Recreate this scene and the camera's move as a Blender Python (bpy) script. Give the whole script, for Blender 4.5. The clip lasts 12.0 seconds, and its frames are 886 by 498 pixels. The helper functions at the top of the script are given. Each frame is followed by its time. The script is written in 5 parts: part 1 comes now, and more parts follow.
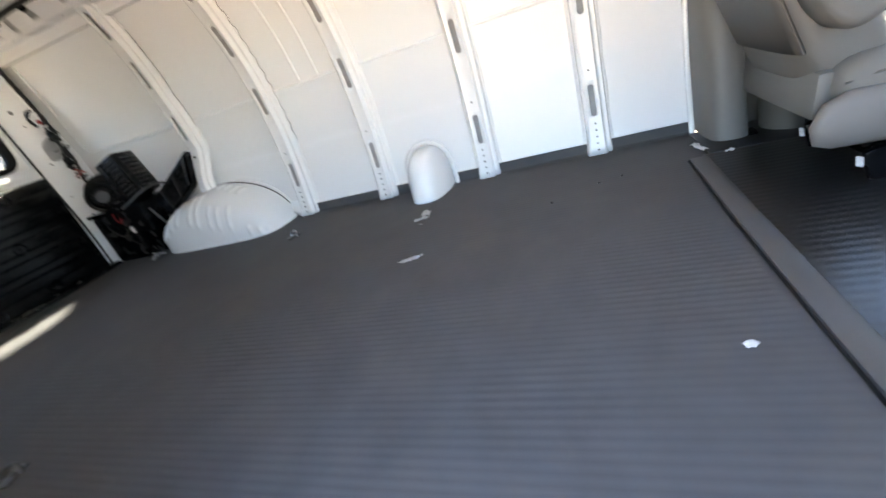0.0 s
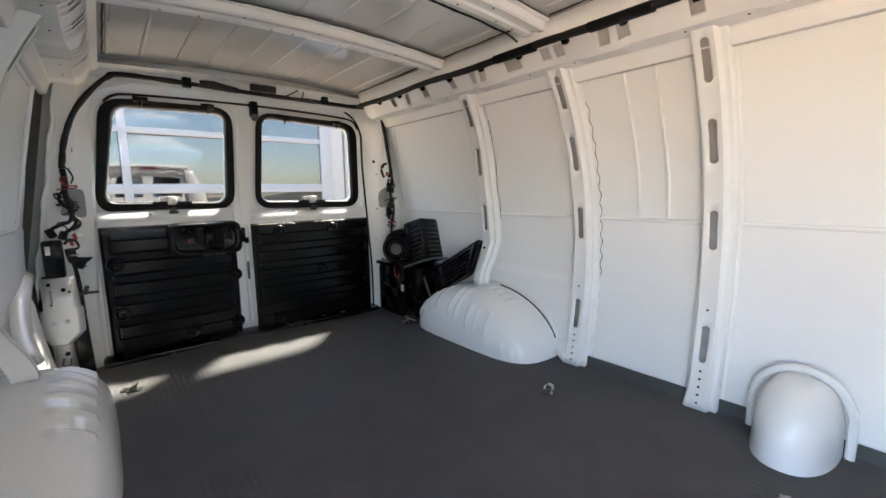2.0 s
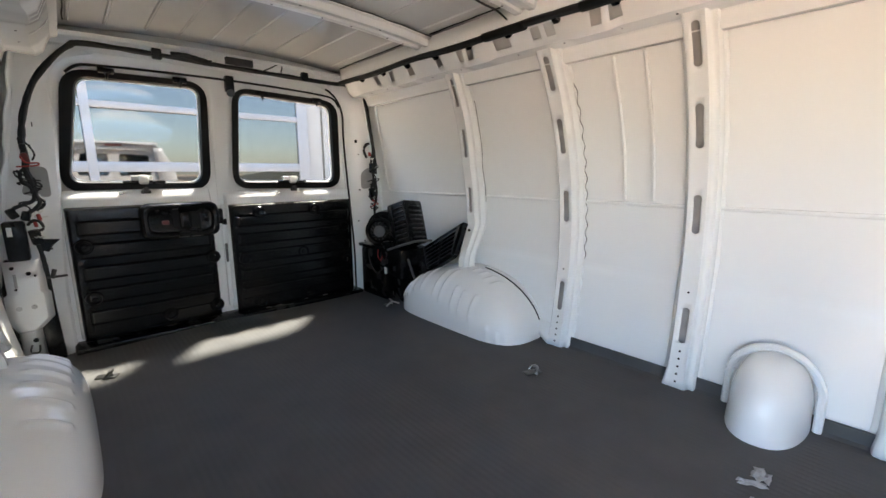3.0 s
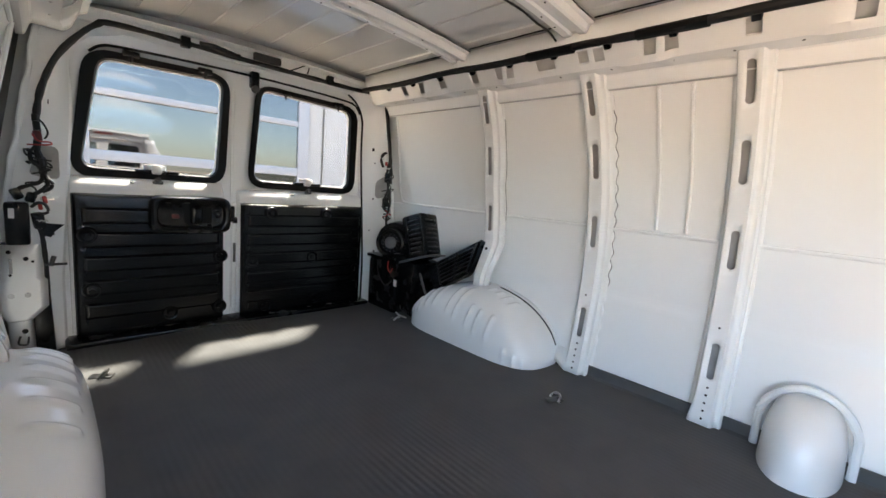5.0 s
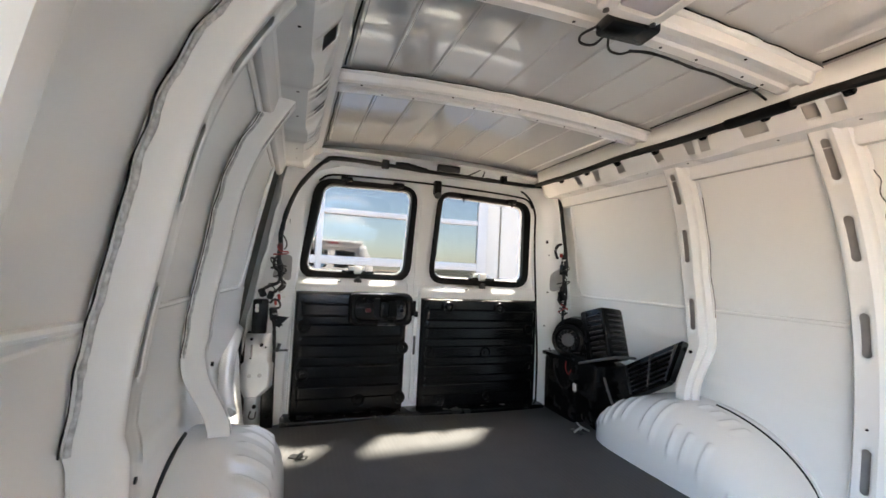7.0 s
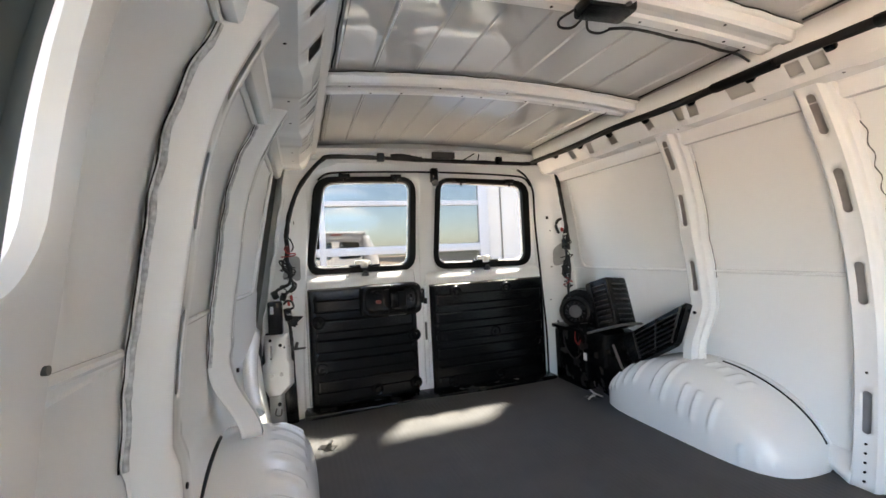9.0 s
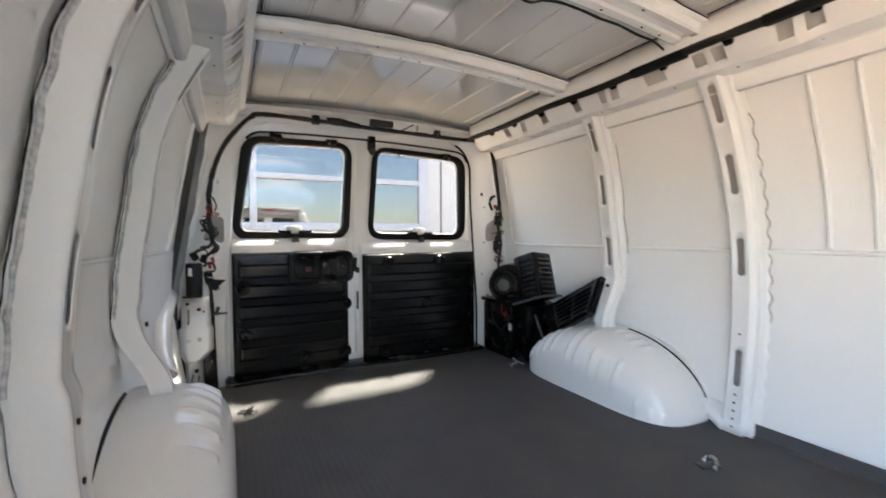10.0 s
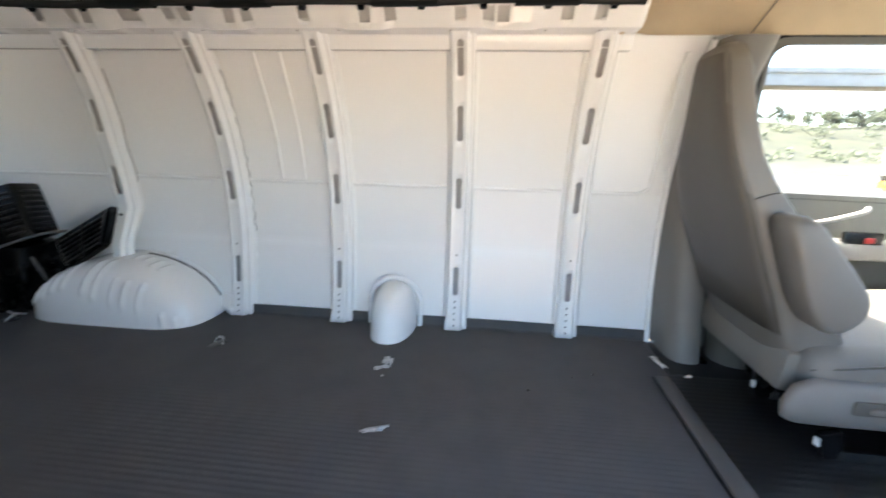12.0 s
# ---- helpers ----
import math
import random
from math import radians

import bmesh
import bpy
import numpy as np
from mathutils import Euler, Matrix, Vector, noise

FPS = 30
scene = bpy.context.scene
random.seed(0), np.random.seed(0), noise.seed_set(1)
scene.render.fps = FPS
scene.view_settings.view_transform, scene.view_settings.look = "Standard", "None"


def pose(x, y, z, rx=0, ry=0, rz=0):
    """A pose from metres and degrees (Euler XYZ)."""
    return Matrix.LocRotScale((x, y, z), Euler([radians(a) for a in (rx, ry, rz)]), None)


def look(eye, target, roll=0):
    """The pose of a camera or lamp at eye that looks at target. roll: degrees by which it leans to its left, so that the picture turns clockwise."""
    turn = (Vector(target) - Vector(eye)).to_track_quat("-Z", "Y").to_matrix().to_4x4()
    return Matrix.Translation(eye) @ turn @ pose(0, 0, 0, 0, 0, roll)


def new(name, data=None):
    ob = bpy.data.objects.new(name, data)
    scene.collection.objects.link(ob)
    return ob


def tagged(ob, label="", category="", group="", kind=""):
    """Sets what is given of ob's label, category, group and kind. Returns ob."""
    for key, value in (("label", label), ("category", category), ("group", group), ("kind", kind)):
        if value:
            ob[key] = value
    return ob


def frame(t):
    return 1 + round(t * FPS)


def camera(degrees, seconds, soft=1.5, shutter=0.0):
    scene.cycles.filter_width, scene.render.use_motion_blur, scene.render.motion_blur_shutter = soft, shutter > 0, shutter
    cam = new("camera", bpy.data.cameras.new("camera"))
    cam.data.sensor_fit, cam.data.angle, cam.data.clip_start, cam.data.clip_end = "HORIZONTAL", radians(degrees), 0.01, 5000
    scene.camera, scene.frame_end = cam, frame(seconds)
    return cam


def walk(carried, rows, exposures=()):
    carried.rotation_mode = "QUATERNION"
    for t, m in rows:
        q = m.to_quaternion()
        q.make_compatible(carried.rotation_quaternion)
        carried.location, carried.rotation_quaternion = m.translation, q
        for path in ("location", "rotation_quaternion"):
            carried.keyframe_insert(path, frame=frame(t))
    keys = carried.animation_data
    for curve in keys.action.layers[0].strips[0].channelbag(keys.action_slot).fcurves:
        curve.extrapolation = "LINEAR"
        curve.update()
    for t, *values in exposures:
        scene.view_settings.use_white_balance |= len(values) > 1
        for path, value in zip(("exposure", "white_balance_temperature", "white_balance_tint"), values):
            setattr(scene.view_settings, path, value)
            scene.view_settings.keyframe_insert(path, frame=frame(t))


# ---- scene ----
cam = camera(94.0, 12.0, shutter=0.4)
SIZE = 1.08                     # metres in one unit of the drawing: the cargo space is 1.36 m high
PATH = [
    (0, (2.633, -0.839, 0.556), (1.959, 0.839, -0.298), -18.5),
    (0.5, (2.592, -0.743, 0.543), (2.094, 0.921, -0.448), -11.5),
    (0.7, (2.543, -0.719, 0.544), (1.841, 0.945, -0.316), -10.6),
    (1, (2.405, -0.62, 0.583), (1.195, 0.88, 0.05), -7.6),
    (1.2, (2.317, -0.587, 0.618), (0.963, 0.836, 0.242), -5.6),
    (1.5, (2.259, -0.56, 0.698), (0.759, 0.726, 0.391), -4.0),
    (2, (2.209, -0.532, 0.696), (0.676, 0.723, 0.419), -0.8),
    (2.5, (2.18, -0.535, 0.694), (0.715, 0.777, 0.33), -0.8),
    (3, (2.181, -0.543, 0.698), (0.724, 0.778, 0.333), -0.2),
    (5, (2.043, -0.631, 0.68), (0.631, 0.757, 0.399), 4.5),
    (5.5, (2.015, -0.628, 0.684), (0.562, 0.714, 0.389), 4.0),
    (6, (2.02, -0.573, 0.655), (0.373, 0.545, 0.462), 4.7),
    (6.5, (2.001, -0.543, 0.643), (0.206, 0.338, 0.585), 4.4),
    (7, (1.982, -0.571, 0.684), (0.102, 0.1, 0.793), 2.8),
    (9, (2.019, -0.581, 0.711), (0.13, 0.075, 0.725), -2.8),
    (9.5, (2.017, -0.57, 0.687), (0.165, 0.182, 0.742), -2.3),
    (10, (2.047, -0.562, 0.64), (0.272, 0.356, 0.575), -0.3),
    (10.5, (2.136, -0.611, 0.626), (0.56, 0.594, 0.371), 0.9),
    (10.7, (2.159, -0.652, 0.636), (0.762, 0.737, 0.292), 3.0),
    (11, (2.205, -0.682, 0.655), (1.022, 0.897, 0.324), 3.7),
    (11.2, (2.217, -0.726, 0.686), (1.248, 0.974, 0.274), 0.9),
    (11.5, (2.279, -0.74, 0.709), (1.666, 1.081, 0.155), -0.2),
    (12, (2.367, -0.727, 0.759), (2.171, 1.2, 0.261), 1.5),
]
EXPOSURE = [(0, 3.64, 7100, 12), (0.7, 3.6, 7000, 12), (1.0, 3.42, 6950, 12), (1.2, 3.35, 6900, 13), (2.5, 3.35, 6880, 13), (5.5, 3.4, 6880, 13), (7.0, 3.7, 7060, 14), (9.5, 3.7, 7060, 14), (10.5, 3.47, 6900, 13), (11.3, 3.28, 6750, 11), (12, 3.18, 6620, 10)]
walk(cam, [(t, look(Vector(eye) * SIZE, Vector(target) * SIZE, roll)) for t, eye, target, roll in PATH], EXPOSURE)

# ---- light ----
SUN_TRAVEL = Vector((0.42, -0.42, -1.0)).normalized()
world = bpy.data.worlds.new("sky")
scene.world = world
world.use_nodes = True
wn = world.node_tree.nodes
sky = wn.new("ShaderNodeTexSky")
sky.sky_type = "NISHITA"
sky.sun_disc = False
sky.ozone_density = 3.0
sky.sun_elevation = math.asin(-SUN_TRAVEL.z)
sky.sun_rotation = math.atan2(-SUN_TRAVEL.x, -SUN_TRAVEL.y)
wn["Background"].inputs["Strength"].default_value = 0.15
world.node_tree.links.new(sky.outputs["Color"], wn["Background"].inputs["Color"])
sun = new("sun", bpy.data.lights.new("sun", "SUN"))
sun.data.energy = 4.8
sun.data.angle = radians(4.5)
sun.data.color = (1.0, 0.95, 0.87)
sun.matrix_world = look((-4, 4, 9), Vector((-4, 4, 9)) + SUN_TRAVEL)


# ---- materials ----
def surface(name, color, rough=0.5, metal=0.0, var=0.1, scale=6.0, bump=0.0, bump_scale=150.0, coat=0.0, coat_rough=0.18, rough_var=0.08, spec=0.5, tint=None, dirt=None, dirt_amount=0.0, dirt_scale=3.0):
    """A procedural surface: colour and gloss vary at two scales, with a fine relief."""
    m = bpy.data.materials.new(name)
    m.use_nodes = True
    nt, n = m.node_tree, m.node_tree.nodes
    b = n["Principled BSDF"]
    tc = n.new("ShaderNodeTexCoord")
    big = n.new("ShaderNodeTexNoise")
    big.inputs["Scale"].default_value, big.inputs["Detail"].default_value = scale, 5
    fine = n.new("ShaderNodeTexNoise")
    fine.inputs["Scale"].default_value, fine.inputs["Detail"].default_value = bump_scale, 3
    for t in (big, fine):
        nt.links.new(tc.outputs["Object"], t.inputs["Vector"])
    ramp = n.new("ShaderNodeValToRGB")
    low = tint or [c * (1 - var) for c in color]
    ramp.color_ramp.elements[0].color = (*low, 1)
    ramp.color_ramp.elements[1].color = (*[min(1, c * (1 + var * 0.5)) for c in color], 1)
    ramp.color_ramp.elements[0].position, ramp.color_ramp.elements[1].position = 0.3, 0.7
    nt.links.new(big.outputs["Fac"], ramp.inputs["Fac"])
    out = ramp.outputs["Color"]
    if dirt:
        patch = n.new("ShaderNodeTexNoise")
        patch.inputs["Scale"].default_value, patch.inputs["Detail"].default_value = dirt_scale, 8
        nt.links.new(tc.outputs["Object"], patch.inputs["Vector"])
        pr = n.new("ShaderNodeValToRGB")
        pr.color_ramp.elements[0].position, pr.color_ramp.elements[1].position = 0.5, 0.78
        pr.color_ramp.elements[1].color = (dirt_amount,) * 3 + (1,)
        nt.links.new(patch.outputs["Fac"], pr.inputs["Fac"])
        mix = n.new("ShaderNodeMix")
        mix.data_type = "RGBA"
        nt.links.new(pr.outputs["Color"], mix.inputs["Factor"])
        nt.links.new(out, mix.inputs[6])
        mix.inputs[7].default_value = (*dirt, 1)
        out = mix.outputs[2]
    nt.links.new(out, b.inputs["Base Color"])
    rr = n.new("ShaderNodeMapRange")
    rr.inputs["To Min"].default_value, rr.inputs["To Max"].default_value = max(0.02, rough - rough_var), min(1, rough + rough_var)
    nt.links.new(big.outputs["Fac"], rr.inputs["Value"])
    nt.links.new(rr.outputs["Result"], b.inputs["Roughness"])
    b.inputs["Metallic"].default_value = metal
    b.inputs["Specular IOR Level"].default_value = spec
    b.inputs["Coat Weight"].default_value = coat
    b.inputs["Coat Roughness"].default_value = coat_rough
    if bump:
        bp = n.new("ShaderNodeBump")
        bp.inputs["Strength"].default_value, bp.inputs["Distance"].default_value = bump, 0.002
        nt.links.new(fine.outputs["Fac"], bp.inputs["Height"])
        nt.links.new(bp.outputs["Normal"], b.inputs["Normal"])
    return m


def glass(name, color=(1, 1, 1), rough=0.0):
    m = bpy.data.materials.new(name)
    m.use_nodes = True
    b = m.node_tree.nodes["Principled BSDF"]
    b.inputs["Base Color"].default_value = (*color, 1)
    b.inputs["Transmission Weight"].default_value = 1.0
    b.inputs["Roughness"].default_value = rough
    b.inputs["IOR"].default_value = 1.45
    return m


PAINT = surface("white_body_paint", (0.888, 0.90, 0.892), 0.24, var=0.012, scale=2.5, coat=0.5, bump=0.04, bump_scale=90)
SKIN = surface("white_panel_paint", (0.888, 0.90, 0.892), 0.17, var=0.012, scale=1.7, coat=0.0, spec=0.32, bump=0.03, bump_scale=60, rough_var=0.03)
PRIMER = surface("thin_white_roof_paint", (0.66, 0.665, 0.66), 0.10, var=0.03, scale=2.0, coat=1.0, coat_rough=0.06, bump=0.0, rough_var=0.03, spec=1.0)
MAT = surface("black_rubber_mat", (0.088, 0.0872, 0.0875), 0.60, var=0.12, scale=9.0, bump=0.12, bump_scale=500, dirt=(0.11, 0.105, 0.095), dirt_amount=0.45, dirt_scale=5.5, spec=0.12)
MATEDGE = surface("grey_rubber_edge", (0.088, 0.086, 0.083), 0.55, var=0.15, scale=9, bump=0.3, bump_scale=400)
TRIMBLACK = surface("black_trim_plastic", (0.0022, 0.0023, 0.0025), 0.21, var=0.2, scale=12, bump=0.1, bump_scale=700, spec=0.36)
BLACK = surface("black_plastic", (0.003, 0.003, 0.0033), 0.26, var=0.3, scale=15, bump=0.2, bump_scale=400, spec=0.3)
RUBBER = surface("black_rubber_seal", (0.004, 0.004, 0.004), 0.5, var=0.2, scale=20, bump=0.2, bump_scale=300, spec=0.2)
TAPE = surface("black_harness_tape", (0.004, 0.004, 0.004), 0.6, var=0.3, scale=40, bump=0.6, bump_scale=180)
DARKRED = surface("dark_red_plastic", (0.12, 0.012, 0.01), 0.4, var=0.2, scale=20)
RED = surface("red_plastic", (0.38, 0.025, 0.02), 0.45, var=0.2, scale=20)
STEEL = surface("zinc_steel", (0.55, 0.55, 0.54), 0.28, metal=1.0, var=0.15, scale=25, bump=0.1, bump_scale=200)
DARKSTEEL = surface("dark_plated_steel", (0.12, 0.12, 0.12), 0.35, metal=1.0, var=0.2, scale=25)
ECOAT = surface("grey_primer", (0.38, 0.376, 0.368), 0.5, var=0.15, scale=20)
# slats and fins, a lighter black than the unit's case
LOUVRE = surface("lighter_black_plastic", (0.014, 0.014, 0.015), 0.3, var=0.3, scale=25, bump=0.1, bump_scale=300)
# shade of the pillar cavity and right-hand slots, put into the colour
CAVITYSHADE = surface("cavity_shade", (0.10, 0.097, 0.09), 0.6, var=0.25, scale=14, bump=0.2, bump_scale=90)
FOAM = surface("grey_sealing_foam", (0.60, 0.615, 0.62), 0.85, var=0.35, scale=120, bump=1.0, bump_scale=220)
DOORTRIM = surface("grey_green_door_plastic", (0.10, 0.098, 0.083), 0.55, var=0.06, scale=5, bump=0.3, bump_scale=600)
SEAT = surface("grey_vinyl", (0.165, 0.158, 0.140), 0.5, var=0.08, scale=6, bump=0.4, bump_scale=450)
SEATDARK = surface("dark_grey_vinyl", (0.098, 0.093, 0.080), 0.52, var=0.08, scale=6, bump=0.4, bump_scale=450)
TRIMGREY = surface("grey_trim_plastic", (0.20, 0.187, 0.172), 0.5, var=0.06, scale=5, bump=0.3, bump_scale=600)
LINER = surface("beige_headliner", (0.46, 0.375, 0.25), 0.9, var=0.06, scale=9, bump=0.5, bump_scale=700)
PAPER = surface("white_paper", (0.78, 0.77, 0.74), 0.8, var=0.1, scale=40, bump=0.3, bump_scale=200)
SILVERPAPER = surface("dull_foil_scrap", (0.50, 0.50, 0.50), 0.5, metal=0.3, var=0.3, scale=70, bump=0.5, bump_scale=300)
LENS = surface("milky_lamp_lens", (0.62, 0.62, 0.68), 0.25, var=0.06, scale=20, coat=0.4)
CLEAR = glass("clear_glass", (0.95, 0.98, 0.955))


def tinted(name, color, gloss):
    """Tinted flat glass that lets the sun through and mirrors a little."""
    m = bpy.data.materials.new(name)
    m.use_nodes = True
    nt, n = m.node_tree, m.node_tree.nodes
    n.remove(n["Principled BSDF"])
    a, b, mix = n.new("ShaderNodeBsdfTransparent"), n.new("ShaderNodeBsdfGlossy"), n.new("ShaderNodeMixShader")
    a.inputs["Color"].default_value = (*color, 1)
    b.inputs["Roughness"].default_value = 0.02
    mix.inputs["Fac"].default_value = gloss
    nt.links.new(a.outputs[0], mix.inputs[1])
    nt.links.new(b.outputs[0], mix.inputs[2])
    nt.links.new(mix.outputs[0], n["Material Output"].inputs["Surface"])
    return m


REARGLASS = tinted("tinted_rear_glass", (0.68, 0.695, 0.685), 0.03)
TINTED = tinted("dark_tinted_glass", (0.09, 0.10, 0.088), 0.03)
STORE = surface("reflective_store_glass", (0.152, 0.148, 0.15), 0.02, metal=1.0, var=0.03, scale=0.6, rough_var=0.01)
STOREWHITE = surface("white_aluminium", (0.30, 0.31, 0.335), 0.35, var=0.05, scale=3)
STUCCO = surface("white_painted_wall", (0.38, 0.38, 0.375), 0.8, var=0.06, scale=2, bump=0.5, bump_scale=80)
ASPHALT = surface("pale_worn_concrete", (0.50, 0.37, 0.25), 0.9, var=0.2, scale=0.8, bump=0.8, bump_scale=60)
ROADGREY = surface("worn_grey_asphalt", (0.06, 0.055, 0.047), 0.9, var=0.25, scale=0.4, bump=0.4, bump_scale=20)
GRASS = surface("dry_green_grass", (0.052, 0.051, 0.026), 0.95, var=0.4, scale=0.3, bump=0.6, bump_scale=8)
LEAF = surface("green_leaves", (0.070, 0.080, 0.032), 0.7, var=0.5, scale=1.2)
BARK = surface("brown_bark", (0.10, 0.075, 0.055), 0.9, var=0.3, scale=6, bump=0.8, bump_scale=30)
BRIDGEGREY = surface("weathered_concrete", (0.38, 0.37, 0.35), 0.9, var=0.15, scale=0.5, bump=0.4, bump_scale=12)
BRAKERED = surface("red_brake_lens", (0.5, 0.02, 0.02), 0.15, var=0.1, scale=20, coat=0.5)
CARPET = surface("black_cab_mat", (0.013, 0.0133, 0.014), 0.34, var=0.25, scale=8, bump=0.12, bump_scale=300, spec=0.6)


# ---- mesh helpers ----
def thing(name, base, label="", category="", group="", kind=""):
    ob = new(name)
    ob.location = base
    ob.empty_display_size = 0.05
    return tagged(ob, label, category, group, kind)


def origin(ob):
    at = Vector((0, 0, 0))
    while ob:
        at += ob.location
        ob = ob.parent
    return at


def part(name, bm, material, parent=None, label="", angle=35):
    """Links a bmesh, given in the world's place, as one mesh object."""
    if parent:
        bmesh.ops.translate(bm, verts=bm.verts, vec=-origin(parent))
    me = bpy.data.meshes.new(name)
    bmesh.ops.recalc_face_normals(bm, faces=bm.faces)
    bm.to_mesh(me)
    bm.free()
    me.materials.append(material)
    me.polygons.foreach_set("use_smooth", [True] * len(me.polygons))
    me.set_sharp_from_angle(angle=radians(angle))
    ob = new(name, me)
    if parent:
        ob.parent = parent
    if label:
        ob["label"] = label
    return ob


def box(c, s, bevel=0.0, turn=(0, 0, 0), bm=None, seg=2):
    bm = bm or bmesh.new()
    own = bmesh.ops.create_cube(bm, size=1)["verts"]
    for v in own:
        v.co = Vector((v.co.x * s[0], v.co.y * s[1], v.co.z * s[2]))
    if bevel:
        edges = list({e for v in own for e in v.link_edges})
        res = bmesh.ops.bevel(bm, geom=edges, offset=min(bevel, min(s) * 0.45), segments=seg, profile=0.5, affect="EDGES")
        own = list({v for f in res["faces"] for v in f.verts} | {v for v in own if v.is_valid})
    m = Matrix.Translation(c) @ Euler([radians(a) for a in turn]).to_matrix().to_4x4()
    bmesh.ops.transform(bm, matrix=m, verts=own)
    return bm


def cyl(c, axis, r, h, n=20, bm=None, r2=None):
    bm = bm or bmesh.new()
    turn = Vector(axis).to_track_quat("Z", "Y").to_matrix().to_4x4()
    bmesh.ops.create_cone(bm, cap_ends=True, segments=n, radius1=r, radius2=r if r2 is None else r2, depth=h, matrix=Matrix.Translation(c) @ turn)
    return bm


def loft(rows, bm=None, ring=False, caps=False, skip=None):
    """Quads between rows of points; ring closes each row."""
    bm = bm or bmesh.new()
    vs = [[bm.verts.new(p) for p in row] for row in rows]
    k = len(vs[0])
    for i in range(len(vs) - 1):
        for j in range(k if ring else k - 1):
            if skip and skip(i, j):
                continue
            q = (vs[i][j], vs[i][(j + 1) % k], vs[i + 1][(j + 1) % k], vs[i + 1][j])
            bm.faces.new(q)
    if caps:
        bm.faces.new(vs[0])
        bm.faces.new(vs[-1])
    return bm


def glide(pts, n=6):
    """A smooth curve through points."""
    p = [Vector(a) for a in pts]
    p = [2 * p[0] - p[1], *p, 2 * p[-1] - p[-2]]
    out = []
    for i in range(1, len(p) - 2):
        for k in range(n):
            t = k / n
            out.append(0.5 * ((2 * p[i]) + (p[i + 1] - p[i - 1]) * t + (2 * p[i - 1] - 5 * p[i] + 4 * p[i + 1] - p[i + 2]) * t * t + (3 * p[i] - p[i - 1] - 3 * p[i + 1] + p[i + 2]) * t**3))
    return out + [p[-2]]


def tube(pts, r, n=8, bm=None, smooth=6, flat=1.0, lumps=0.0):
    path = glide(pts, smooth) if smooth else [Vector(a) for a in pts]
    rows, up = [], Vector((0.13, 0.21, 0.97))
    for i, p in enumerate(path):
        d = (path[min(i + 1, len(path) - 1)] - path[max(i - 1, 0)]).normalized()
        a = d.cross(up)
        a = a.normalized() if a.length > 1e-3 else d.orthogonal().normalized()
        b = d.cross(a)
        k = r * (1 + lumps * (0.6 * noise.noise(p * 35) + 0.4 * noise.noise(p * 110) if lumps else 0))
        rows.append([p + k * (math.cos(2 * math.pi * j / n) * a + flat * math.sin(2 * math.pi * j / n) * b) for j in range(n)])
    return loft(rows, bm, ring=True, caps=True)


def rounded(corners, r, n=5):
    """A loop through 2D corners, each rounded off by r."""
    c = [Vector(p) for p in corners]
    out = []
    for i, p in enumerate(c):
        a, b = (c[i - 1] - p), (c[(i + 1) % len(c)] - p)
        s, e = p + a.normalized() * min(r, a.length * 0.49), p + b.normalized() * min(r, b.length * 0.49)
        for k in range(n + 1):
            t = k / n
            out.append((1 - t) ** 2 * s + 2 * t * (1 - t) * p + t * t * e)
    return out


# ---- the van's form ----
YC = 0.055                      # the van's middle line
RIBS = (0.786, 1.307, 1.762, 2.258, 2.713)
WALL = np.polyfit((0, 0.15, 0.4, 0.6, 0.8, 1.0, 1.1, 1.2), (0.805, 0.83, 0.852, 0.84, 0.795, 0.712, 0.652, 0.58), 4)
SKINOFF = 0.05


def half(z):
    """Half the width between the ribs' faces at height z."""
    return float(np.polyval(WALL, z))


def wide(side, z):
    """As half(), but the right wall bulges a little less."""
    u = max(0.0, min(1.0, (1.0 - z) / 0.35))
    return half(z) - (0.033 * u * u * (3 - 2 * u) if side < 0 else 0)


def taper(side, x, z):
    """The side walls draw in towards the rear corners."""
    u = max(0.0, min(1.0, (0.60 - x) / 0.48))
    return 0.055 * u * u * (3 - 2 * u) * max(0.0, min(1.0, (1.08 - z) / 0.3))


def at(side, x, w, z):
    return Vector((x, YC + side * w, z))


def frange(a, b, n):
    return [a + (b - a) * i / n for i in range(n + 1)]


# floor mat: long ridges, turned up a little along the walls
pitch = 0.0185
prof = [(YC - 0.850, 0.040), (YC - 0.846, 0.041), (YC - 0.843, 0.037), (YC - 0.838, 0.006)]
y = YC - 0.835
while y < YC + 0.825:
    prof += [(y, 0.0), (y + 0.0060, 0.00005), (y + 0.0090, -0.00036), (y + 0.0155, -0.00042)]
    y += pitch
prof += [(YC + 0.838, 0.006), (YC + 0.843, 0.037), (YC + 0.846, 0.041), (YC + 0.850, 0.040)]
rows = []
for x in [0.07, 0.085, 0.10, 0.115, 0.13, 0.15, 0.17] + frange(0.19, 3.04, 23):
    fold = math.exp(-(((x - 0.115) / 0.022) ** 2))
    rows.append([(x + 0.02 * math.sin(py * 5.3) * max(0, 0.19 - x) / 0.12, py, pz + 0.0012 * noise.noise(Vector((x * 2.2, py * 2.2, 3))) + 0.011 * fold * max(0.0, 0.5 + 0.6 * math.sin(py * 6.1 + 1.7))) for py, pz in prof])
bm = loft(rows)
floor = part("floor", bm, MAT, None, angle=20)
tagged(floor, "dark grey ribbed rubber cargo floor mat with dust", "floor", kind="structure")
floor_base = part("floor_base", box((2.3, YC, -0.045), (4.7, 1.74, 0.07), 0.005), BLACK)
tagged(floor_base, "dark steel floor pan under the rubber mat", "floor", kind="structure")


